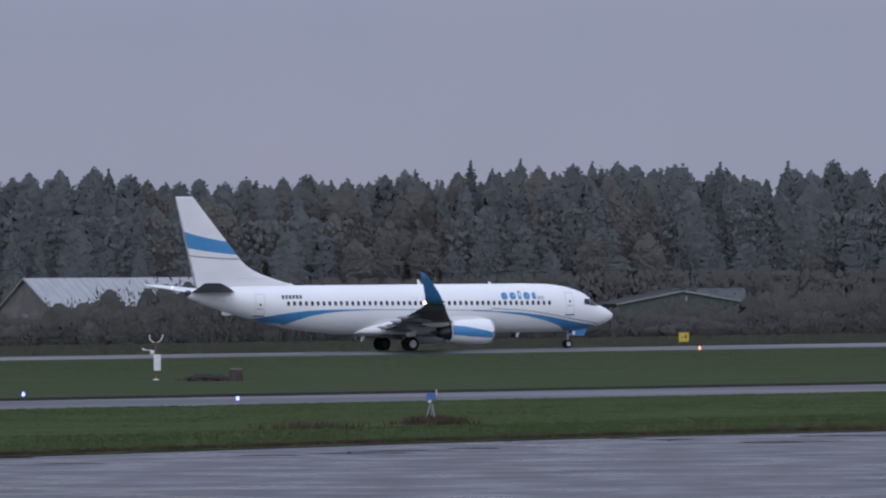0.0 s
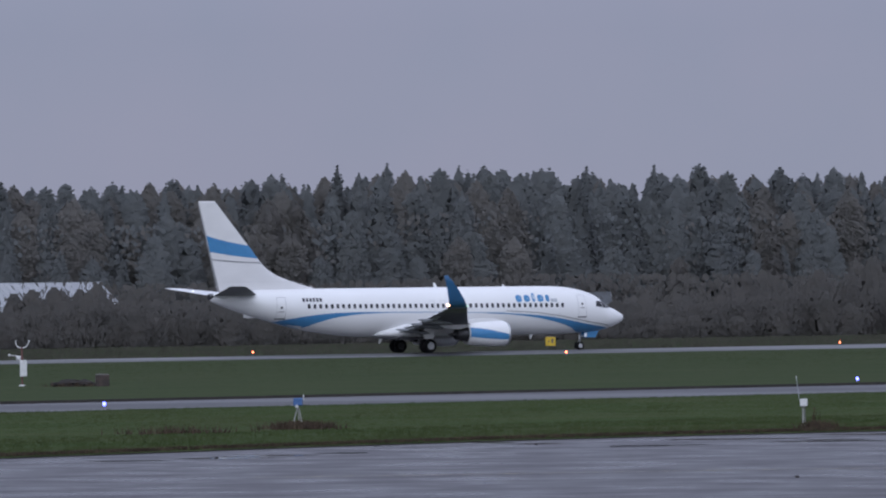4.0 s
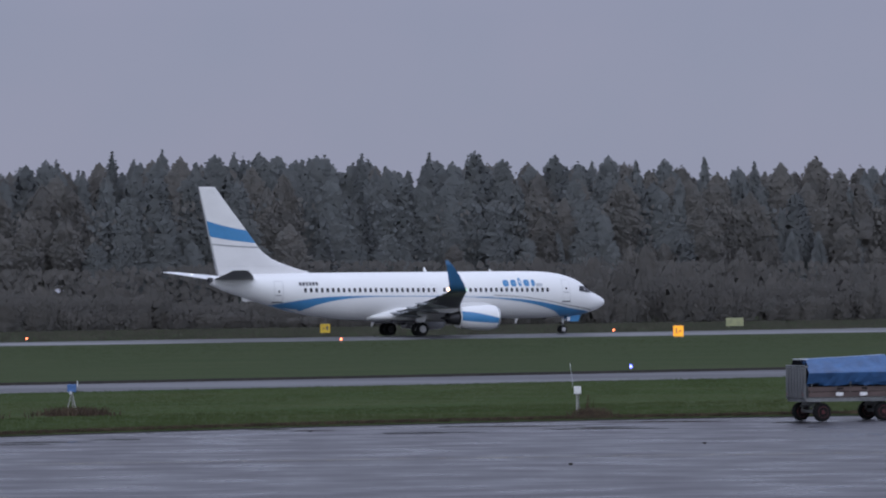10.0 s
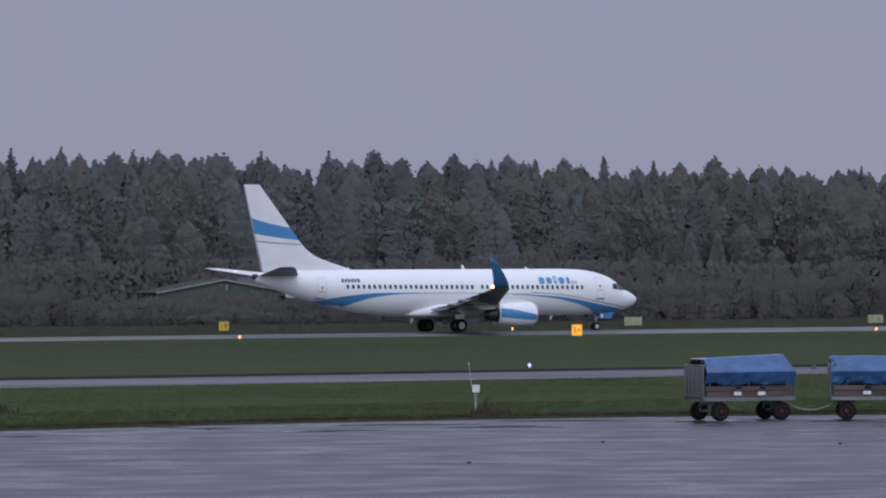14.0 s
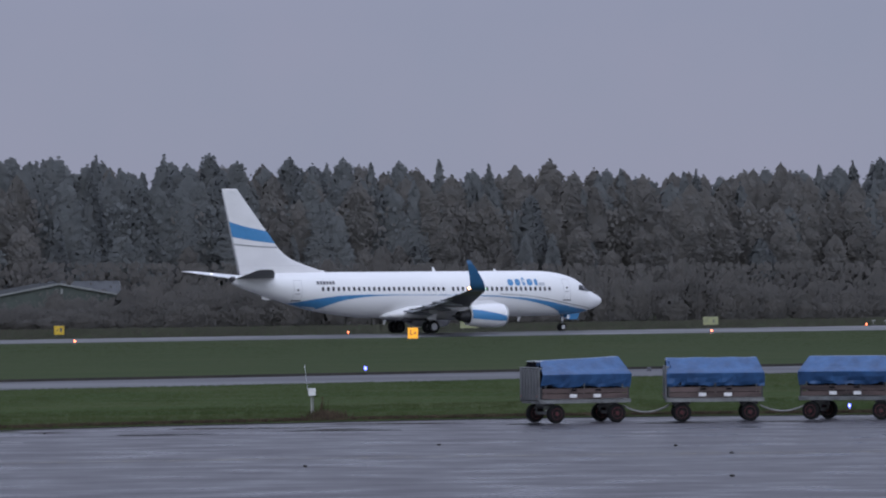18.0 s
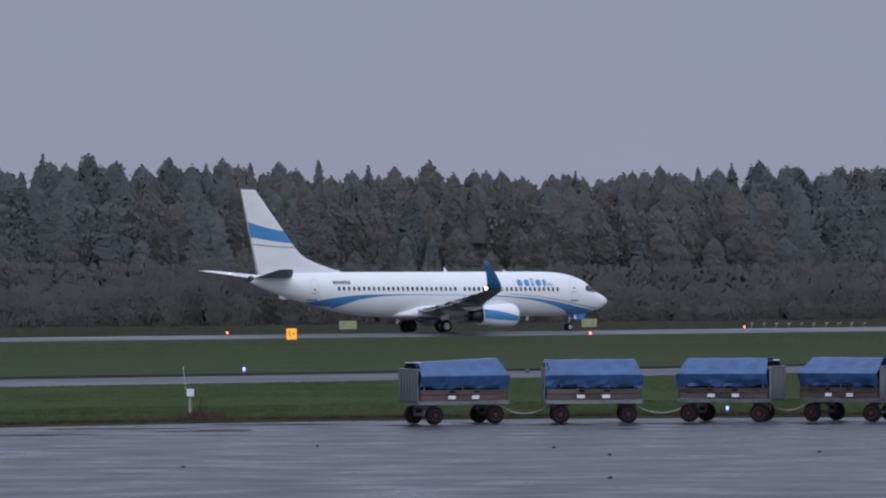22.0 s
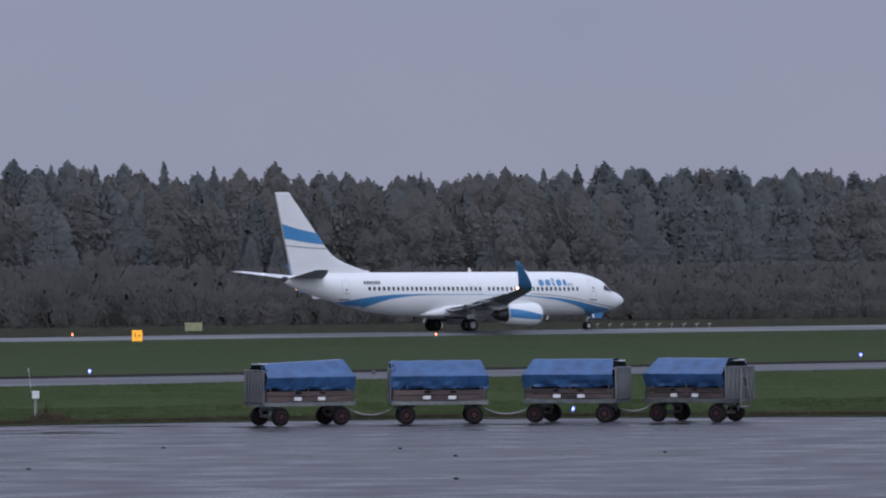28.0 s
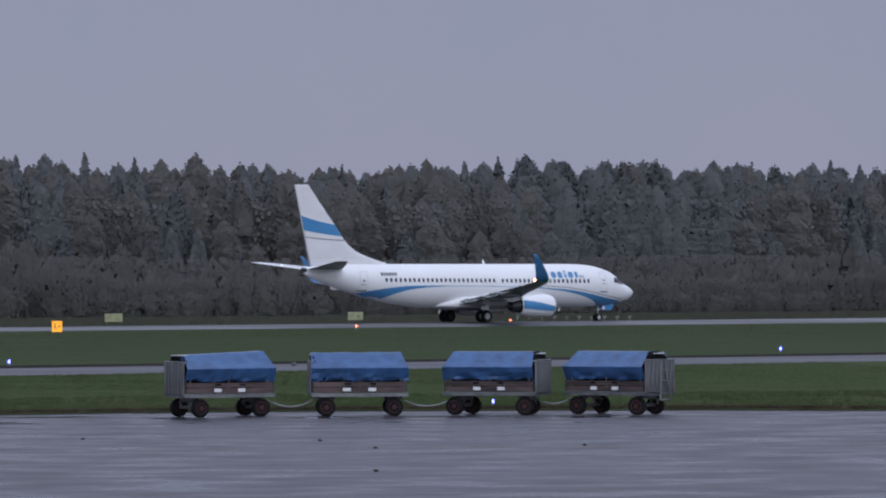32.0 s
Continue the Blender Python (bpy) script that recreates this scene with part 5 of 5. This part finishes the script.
SHEET_ROOF = material("sheet_roof", (0.34, 0.35, 0.37), 0.7, other=(0.29, 0.30, 0.32), scale=0.6, stretch=(4, 0.3, 1))
# Green wall, dull roof and trim hold distance haze: toned closer together.
GREEN_WALL = material("green_wall", (0.065, 0.078, 0.070), 0.8, other=(0.052, 0.064, 0.058), scale=0.8)
DULL_WALL = material("dull_wall", (0.16, 0.15, 0.14), 0.8, other=(0.12, 0.115, 0.11), scale=0.8)
DULL_ROOF = material("dull_roof", (0.105, 0.11, 0.118), 0.95, other=(0.088, 0.092, 0.10), scale=0.5, spec=0.03)
DULL_WHITE = material("dull_white", (0.36, 0.36, 0.34), 0.6, other=(0.28, 0.28, 0.27), scale=5)
TRIM = material("pale_trim", (0.22, 0.23, 0.23), 0.6, scale=2)


def edge_lamp(x, y, colour, size, power, label, group, z=0.0):
    ob = thing("edge_light", label, "airfield light", pose(x, y, z), group=group)
    part("stem", rod(bmesh.new(), (0, 0, -0.12), (0, 0, 0.2), 0.03), LAMP_GREY, ob)
    part("base", lathe(bmesh.new(), [(0.0, 0.12), (0.03, 0.12), (0.05, 0.06)], 12, "z"), LAMP_GREY, ob)
    bm = bmesh.new()
    lathe(bm, [(0.18, 0.05), (0.2, size * 0.8), (0.2 + size, size), (0.2 + size * 1.8, size * 0.6), (0.2 + size * 2.1, 0.01)], 12, "z")
    part("lens", bm, glow(group.replace(" ", "_"), colour, power), ob, "glowing lens", smooth=True)


for x, y in ((-37.3, 192.9), (-26.4, 179.1), (2.4, 218.0), (43.3, 249.0), (15.55, 138.2)):
    edge_lamp(x, y, (0.15, 0.17, 1.0), 0.066 if y > 150 else 0.040, 6.0, "blue glowing taxiway edge light in the grass", "taxiway edge lights")
for x, y in ((-18.6, 374.5), (34.3, 409.8), (-47.9, 414.0), (3.3, 440.5), (55.0, 473.0)):
    edge_lamp(x, y, (1.0, 0.20, 0.08), 0.08, 6.0, "orange glowing runway edge light on a short stem", "runway edge lights")


def sign(x, y, w, h, lift, front, label, marks, turn, lit=0.0):
    az = math.degrees(math.atan2(x, y))
    ob = thing("guidance_sign", label, "sign", pose(x, y, 0, 0, 0, turn - az))
    body = part("cabinet", box(bmesh.new(), (w, 0.28, h), (0, 0, lift + h / 2), bevel=0.02), front, ob)
    part("frame", box(bmesh.new(), (w + 0.05, 0.10, 0.05), (0, 0.02, lift + h + 0.015), bevel=0.01), MARK_DARK if lit else front, ob)
    for s in (-1, 1):
        part("leg", rod(bmesh.new(), (s * w * 0.35, 0, -0.1), (s * w * 0.35, 0, lift + 0.01), 0.035), LAMP_GREY, ob)
    for mx, mz, mw, mh in marks:
        part("mark", box(bmesh.new(), (mw, 0.006, mh), (mx, -0.145, lift + h * mz)), MARK_DARK, body, "plain dark bar")


LIT_SIGN = glow("lit_yellow_sign", (0.95, 0.42, 0.03), 0.62)
sign(8.05, 383.0, 0.79, 0.87, 0.12, LIT_SIGN, "small lit orange-yellow guidance sign beside the runway", [(-0.14, 0.55, 0.08, 0.42), (-0.05, 0.35, 0.14, 0.06), (0.2, 0.5, 0.16, 0.14)], -14, 1)
sign(-24.2, 457.0, 0.95, 0.86, 0.16, SIGN_YELLOW, "small yellow guidance sign beyond the runway", [(0.16, 0.55, 0.2, 0.36), (-0.2, 0.5, 0.14, 0.12)], 16, 1)
sign(16.0, 488.0, 1.8, 0.82, 0.16, SIGN_PALE, "pale yellow board beyond the runway", [], 6)
sign(41.8, 500.6, 1.6, 0.82, 0.16, SIGN_PALE, "pale yellow board beyond the runway", [(0.3, 0.5, 0.1, 0.3)], 6)

for i in range(10):
    u = i / 9
    x, y = 58.0 + 10.6 * u, 492.5 - 8.0 * u
    ob = thing("approach_light", "small white T-shaped light on a short stake", "airfield light", pose(x, y, 0), group="approach lights")
    part("stake", rod(bmesh.new(), (0, 0, -0.1), (0, 0, 0.42), 0.025), DULL_WHITE, ob)
    bm = rod(bmesh.new(), (-0.18, 0, 0.46), (0.18, 0, 0.46), 0.04)
    rod(bm, (0.14, -0.1, 0.48), (0.14, 0.05, 0.5), 0.07)
    part("head", bm, DULL_WHITE, ob)

# wind instrument
ob = thing("wind_sensor", "white instrument cabinet with a forked wind sensor on a mast", "weather instrument", pose(-40.3, 244.5, 0.0, 0, 0, 9))
part("mast", rod(bmesh.new(), (0, 0, -0.1), (0, 0, 2.04), 0.045), material("mast_red", (0.17, 0.075, 0.07), 0.7, scale=3), ob, "red-brown mast")
part("foot", lathe(bmesh.new(), [(-0.05, 0.16), (0.06, 0.16), (0.10, 0.06)], 14, "z"), BOX_WHITE, ob)
cab = part("cabinet", box(bmesh.new(), (0.36, 0.28, 0.84), (0.07, -0.1, 0.94), bevel=0.02), BOX_WHITE, ob, "white instrument cabinet")
part("cabinet_door", box(bmesh.new(), (0.30, 0.012, 0.76), (0.07, -0.246, 0.94), bevel=0.004), BOX_WHITE, cab)
bm = bmesh.new()
pts = [(-0.33, 0, 2.42), (-0.40, 0, 2.42), (-0.38, 0, 2.2), (-0.26, 0, 2.02), (-0.08, 0, 1.98), (0.16, 0, 1.98), (0.32, 0, 2.06), (0.44, 0, 2.3), (0.50, 0, 2.44), (0.42, 0, 2.42)]
for a, b in zip(pts, pts[1:]):
    rod(bm, Vector(a) * 0.8 + Vector((0, 0, 0.42)), Vector(b) * 0.8 + Vector((0, 0, 0.42)), 0.026, None, 8)
part("sensor_fork", bm, BOX_WHITE, ob, "white forked sensor")
bm = rod(bmesh.new(), (-0.62, 0, 1.62), (-0.05, 0, 1.55), 0.025)
ball(bm, (-0.18, 0, 1.45), 0.13, 10)
rod(bm, (-0.7, 0, 1.66), (-0.58, 0, 1.60), 0.05)
part("sensor_arm", bm, BOX_WHITE, ob, smooth=True)

# low hut and heap of earth beside it
ob = thing("service_pit", "low rusty brown concrete box in the grass", "box", pose(-35.4, 239.6, 0, 0, 0, 12))
part("body", box(bmesh.new(), (0.68, 0.66, 0.62), (0, 0, 0.3), bevel=0.03), RUST, ob)
part("lid", box(bmesh.new(), (0.60, 0.6, 0.05), (0, 0, 0.63), bevel=0.015), DULL_WALL, ob, "pale lid")
bm = bmesh.new()
bmesh.ops.create_icosphere(bm, subdivisions=3, radius=1.0)
for v in bm.verts:
    k = 1 + 0.35 * noise.noise(v.co * 2.3) + 0.2 * noise.noise(v.co * 6)
    v.co = Vector((v.co.x * 1.25 * k, v.co.y * 0.7 * k, max(-0.3, v.co.z * 0.34 * k)))
heap = new("earth_heap", from_bm("earth_heap", bm, SOIL))
heap.matrix_basis = pose(-37.0, 240.6, 0.03)
tagged(heap, "low heap of dark brown earth in the grass", "earth heap")

# blue box on splayed legs
ob = thing("tripod_box", "small blue box on three pale splayed legs", "instrument", pose(-15.5, 145.8, 0.05, 0, 0, 6))
part("box", box(bmesh.new(), (0.28, 0.22, 0.24), (0, 0, 0.80), bevel=0.02), BOX_BLUE, ob, "blue metal box")
part("lamp", ball(bmesh.new(), (-0.04, -0.12, 0.66), 0.05), BOX_WHITE, ob)
part("rod", rod(bmesh.new(), (0.17, 0, 0.85), (0.17, 0, 1.02), 0.014), BOX_WHITE, ob)
for a in (200, 320, 80):
    part("leg", rod(bmesh.new(), (0, 0, 0.7), (0.22 * math.cos(radians(a)), 0.22 * math.sin(radians(a)), -0.08), 0.018), DULL_WHITE, ob, "pale leg")

# dead weed leaning beside the box on its post
ob = thing("dead_weed", "dry brown dead weed leaning in the grass", "weed", pose(0.2, 137.2, 0.03))
rngw = random.Random(8)
bm = bmesh.new()
for i in range(16):
    foot = Vector((rngw.uniform(-0.14, 0.16), rngw.uniform(-0.08, 0.08), -0.05))
    tall = rngw.uniform(0.12, 0.3) if i > 5 else rngw.uniform(0.45, 0.72)
    lean = Vector((rngw.uniform(0.1, 0.4) * tall if i <= 5 else rngw.uniform(-0.15, 0.15), rngw.uniform(-0.05, 0.05), tall))
    mid = foot + lean * 0.5 + Vector((0.03, 0, 0.03))
    rod(bm, foot, mid, 0.012, 0.009, 4)
    rod(bm, mid, foot + lean, 0.009, 0.004, 4)
    for f in (0.35, 0.55, 0.75, 0.92):
        p = foot + lean * f
        rod(bm, p, p + Vector((rngw.uniform(-0.08, 0.1), rngw.uniform(-0.04, 0.04), rngw.uniform(0.0, 0.07))), 0.008, 0.003, 3)
part("stalk", bm, DRY, ob)

# white box on a post with a whip aerial
ob = thing("post_box", "white square box on a pale post with a thin aerial", "instrument", pose(-0.05, 137.0, 0.05))
part("post", rod(bmesh.new(), (0, 0, -0.1), (0, 0, 0.65), 0.026), DULL_WHITE, ob)
part("box", box(bmesh.new(), (0.21, 0.16, 0.22), (0.02, -0.02, 0.76), bevel=0.015), BOX_WHITE, ob, "white box")
part("aerial", rod(bmesh.new(), (-0.10, 0, 0.80), (-0.18, 0, 1.48), 0.006), PALE_BLUE, ob)
part("aerial_tip", rod(bmesh.new(), (-0.18, 0, 1.44), (-0.182, 0, 1.52), 0.012), BOX_WHITE, ob)
part("conduit", rod(bmesh.new(), (0.06, 0, -0.1), (0.05, 0, 0.65), 0.012), LAMP_GREY, ob)

part("housing", box(bmesh.new(), (0.2, 0.2, 0.24), (0, 0, 0.1), bevel=0.04), MARK_DARK, thing("unlit_light", "small black unlit edge light beside the taxiway", "airfield light", pose(15.12, 214.5, 0.0)))


# ---- sheds behind the thicket ----
def shed(name, label, m, length, width, eave, ridge, roof_mat, wall_mat, windows):
    """A long gabled shed; its ridge runs along x."""
    ob = thing(name, label, "shed", m)
    w, l = width / 2, length / 2
    for s in (-1, 1):
        part("wall", box(bmesh.new(), (length, 0.15, eave), (0, s * (w - 0.075), eave / 2)), wall_mat, ob)
        bm = bmesh.new()
        gab = [(s * l, -w + 0.16, 0), (s * l, w - 0.16, 0), (s * l, w - 0.16, eave), (s * l, 0, ridge - 0.12), (s * l, -w + 0.16, eave)]
        loft(bm, [gab, [(x - s * 0.15, y, z) for x, y, z in gab]])
        part("gable", bm, wall_mat, ob)
        rise = (ridge - eave) / w
        bm = bmesh.new()
        a, b = (s * (w + 0.35), eave - 0.35 * rise), (0, ridge)
        loft(bm, [[(x, a[0], a[1]), (x, b[0], b[1]), (x, b[0], b[1] + 0.12), (x, a[0], a[1] + 0.12)] for x in (-l - 0.3, l + 0.3)])
        roof = part("roof_slope", bm, roof_mat, ob, "sheet roof slope")
        bm = bmesh.new()
        for x in np.arange(-l, l, 1.1):
            loft(bm, [[(x, a[0], a[1] + 0.12), (x + 0.05, a[0], a[1] + 0.12), (x + 0.05, a[0], a[1] + 0.16), (x, a[0], a[1] + 0.16)], [(x, 0, ridge + 0.12), (x + 0.05, 0, ridge + 0.12), (x + 0.05, 0, ridge + 0.16), (x, 0, ridge + 0.16)]])
        part("seam", bm, roof_mat, roof)
        for e in (-1, 1):
            bm = bmesh.new()
            x = e * (l + 0.32)
            loft(bm, [[(x, a[0], a[1] - 0.1), (x, 0, ridge - 0.1), (x, 0, ridge + 0.14), (x, a[0], a[1] + 0.14)], [(x + e * 0.05, a[0], a[1] - 0.1), (x + e * 0.05, 0, ridge - 0.1), (x + e * 0.05, 0, ridge + 0.14), (x + e * 0.05, a[0], a[1] + 0.14)]])
            part("verge_board", bm, TRIM, ob, "pale verge board")
    for x, y, z, ww, hh, on_gable in windows:
        if on_gable:
            part("window", box(bmesh.new(), (0.05, ww, hh), (x, y, z)), TRIM, ob)
        else:
            part("window", box(bmesh.new(), (ww, 0.05, hh), (x, y, z)), TRIM, ob)
    return ob


shed("storage_shed", "long shed with a pale sheet-metal roof behind the thicket", pose(-98.8, 580.5, 0, 0, 0, 45), 31, 10.5, 4.4, 7.75, SHEET_ROOF, DULL_WALL, [(-15.55, 0, 3.0, 1.2, 1.0, True)])
shed("green_shed", "low dark green shed with pale verge boards behind the thicket", pose(-34.2, 617, 0, 0, 0, -76), 16, 16.8, 3.95, 5.5, DULL_ROOF, GREEN_WALL,
     [(8.06, -0.3, 4.55, 0.3, 0.7, True), (8.06, 0.4, 4.55, 0.3, 0.7, True)])
shed("roofed_shed", "shed with a dull grey sheet roof behind the green one", pose(-31.1, 641, 0, 0, 0, 6), 10, 9, 4.2, 5.85, DULL_ROOF, GREEN_WALL, [])

# ---- markings, debris, puddle edges on the apron ----
def marking(a, b, wide, mat, name, label):
    a, b = Vector((*a, 0.004)), Vector((*b, 0.004))
    side = Vector((-(b - a).y, (b - a).x, 0)).normalized() * wide / 2
    k = max(2, int((b - a).length / 0.5))
    verts, faces = [], []
    for i in range(k + 1):
        p = a.lerp(b, i / k)
        w = 1 + 0.25 * noise.noise((p.x * 1.7, p.y, 3))
        verts += [p - side * w, p + side * w]
    for i in range(k):
        faces.append((2 * i, 2 * i + 1, 2 * i + 3, 2 * i + 2))
    tagged(new(name, mesh_of(name, verts, faces, mat)), label, "marking", kind="structure")


marking((-12.3, 125.0), (-7.2, 118.5), 0.10, WHITE_LINE, "white_line", "worn white line on the wet apron")
marking((3, 105.0), (28, 105.2), 0.14, YELLOW_LINE, "yellow_line", "faded yellow line on the wet apron")
marking((-12, 103.2), (2.98, 105.0), 0.14, YELLOW_LINE, "yellow_line", "faded yellow line on the wet apron")
marking((-19.6, 96.9), (-9.6, 84.6), 0.12, YELLOW_LINE, "yellow_line", "faded yellow line on the wet apron")
marking((-17.6, 115.7), (-16.8, 115.9), 0.2, WHITE_LINE, "white_line", "worn white line on the wet apron")
rngd = random.Random(5)
for x, y in ((2.96, 112.7), (-0.18, 99.5), (8.04, 91.7), (9.19, 104.9), (8.37, 110.3), (13.94, 105.7), (-7.08, 126.0), (-14.49, 117.1)):
    bm = bmesh.new()
    bmesh.ops.create_icosphere(bm, subdivisions=2, radius=1.0)
    k0 = rngd.uniform(0, 9)
    for v in bm.verts:
        k = 1 + 0.5 * noise.noise(v.co * 1.9 + Vector((k0, 0, 0)))
        v.co = Vector((v.co.x * 0.047 * k, v.co.y * 0.05 * k, v.co.z * 0.025 * k))
    ob = new("dirt_clod", from_bm("dirt_clod", bm, SOIL))
    ob.matrix_basis = pose(x, y, 0.02)
    tagged(ob, "small dark clod of dirt on the wet apron", "clod", group="clods on the apron")


WATER = material("standing_water", (0.012, 0.012, 0.014), 0.03, other=(0.016, 0.016, 0.017), scale=1, bump=0.0008, bump_scale=3)
for i, (x, y, wide, depth) in enumerate(((-22.7, 115.8, 0.7, 0.3), (-20.3, 111.0, 0.8, 0.3), (-16.5, 116.1, 1.0, 0.35), (-14.2, 117.3, 1.4, 0.4), (-13.4, 119.0, 1.2, 0.35), (-11.7, 120.6, 0.7, 0.4),
                                            (-8.4, 128.4, 0.6, 0.3), (-7.1, 127.0, 0.5, 0.4), (-4.3, 123.8, 1.0, 0.45), (-3.4, 124.2, 0.9, 0.3), (-2.1, 129.2, 2.2, 0.4), (0.6, 126.1, 1.5, 0.5), (2.4, 132.4, 1.8, 0.5),
                                            (5.9, 130.3, 0.7, 0.4), (0.9, 127.5, 0.9, 0.3), (9.9, 129.9, 1.1, 0.45), (13.2, 130.1, 1.0, 0.4), (17.0, 129.4, 0.9, 0.4))):
    ring = []
    for k in range(40):
        a = 2 * math.pi * k / 40
        q = 1 + 0.5 * noise.noise((math.cos(a) * 1.3 + i * 7, math.sin(a) * 1.3, 0)) + 0.25 * noise.noise((math.cos(a) * 4, math.sin(a) * 4 + i, 2))
        ring.append((x + wide * q * math.cos(a), y + depth * q * math.sin(a), 0.005))
    tagged(new("puddle", mesh_of("puddle", ring, [tuple(range(40))], WATER)), "shallow dark puddle on the wet apron", "puddle", group="puddles")


# ---- grass ----
def bank_spots(rng, count):
    x = rng.uniform(-34, 40, count)
    e = np.interp(x, [p[0] for p in APRON_EDGE], [p[1] for p in APRON_EDGE])
    n = -FY * x + FX * e
    depth = np.maximum(2.0, (167.2 - n) / FX)
    u = rng.uniform(0, 1, count) ** 1.3
    y = e + 0.12 + depth * u
    return np.c_[x, y, 0.05 + 0.04 * (u < 0.3)]


def lip_spots(rng, count):
    x = rng.uniform(-34, 40, count)
    e = np.interp(x, [p[0] for p in APRON_EDGE], [p[1] for p in APRON_EDGE])
    return np.c_[x, e + 0.15 + rng.uniform(0, 0.9, count) ** 2, np.full(count, 0.09)]


def field_spots(n0, n1, s0, s1, z):
    def spots(rng, count):
        s, n = rng.uniform(s0, s1, count), rng.uniform(n0, n1, count)
        keep = np.abs(FX * s - FY * n) / (FY * s + FX * n) < 0.21
        s, n = s[keep], n[keep]
        return np.c_[FX * s - FY * n, FY * s + FX * n, np.full(len(s), z)]
    return spots


def patches(spots):
    """Tufts of dry stalks where they gather in small patches."""
    def made(rng, count):
        return np.concatenate([np.c_[rng.normal(x, rx, k), rng.normal(y, ry, k), np.full(k, 0.06)] for x, y, rx, ry, k in spots])
    return made


tufts("lawn", 62000, bank_spots, 0.038, 0.045, BLADES, "short uneven green grass blades of the bank")
tufts("verge_grass", 16000, lip_spots, 0.07, 0.03, DRY, "brownish ragged grass along the apron's edge", seed=4)
tufts("field_grass", 40000, field_spots(186, 333, -10, 330, 0.02), 0.035, 0.10, FIELD_BLADES, "short grass between taxiway and runway", seed=5)
tufts("far_grass", 30000, field_spots(372, 499, 60, 470, 0.0), 0.24, 0.2, ROUGH_GRASS, "rough dull grass beyond the runway", seed=6)
tufts("dry_weeds", 10, patches([(-15.4, 144.9, 0.45, 0.5, 260), (-14.9, 143.6, 0.6, 0.5, 140), (0.35, 136.6, 0.28, 0.3, 160), (0.3, 136.9, 0.10, 0.1, 60), (-37.0, 240.4, 0.6, 0.5, 130), (-18.5, 140, 0.8, 0.5, 120)]), 0.24, 0.05, DRY, "brown dry weeds in the grass", category="weeds", seed=7)




def motions():
    walk(aircraft, [(t, plane_pose(t)) for t in range(33)])
    for wheel, at, r in wheels:
        rows = []
        step = 0.2 if r > 0.5 else 0.12
        for i in range(int(32 / step) + 1):
            t = min(i * step, 32.0)
            rows.append((t, Matrix.Translation(at) @ Matrix.Rotation(taxied(t) / r, 4, "Y")))
        rows.append((32.0, Matrix.Translation(at) @ Matrix.Rotation(taxied(32.0) / r, 4, "Y")))
        walk(wheel, rows)


motions()
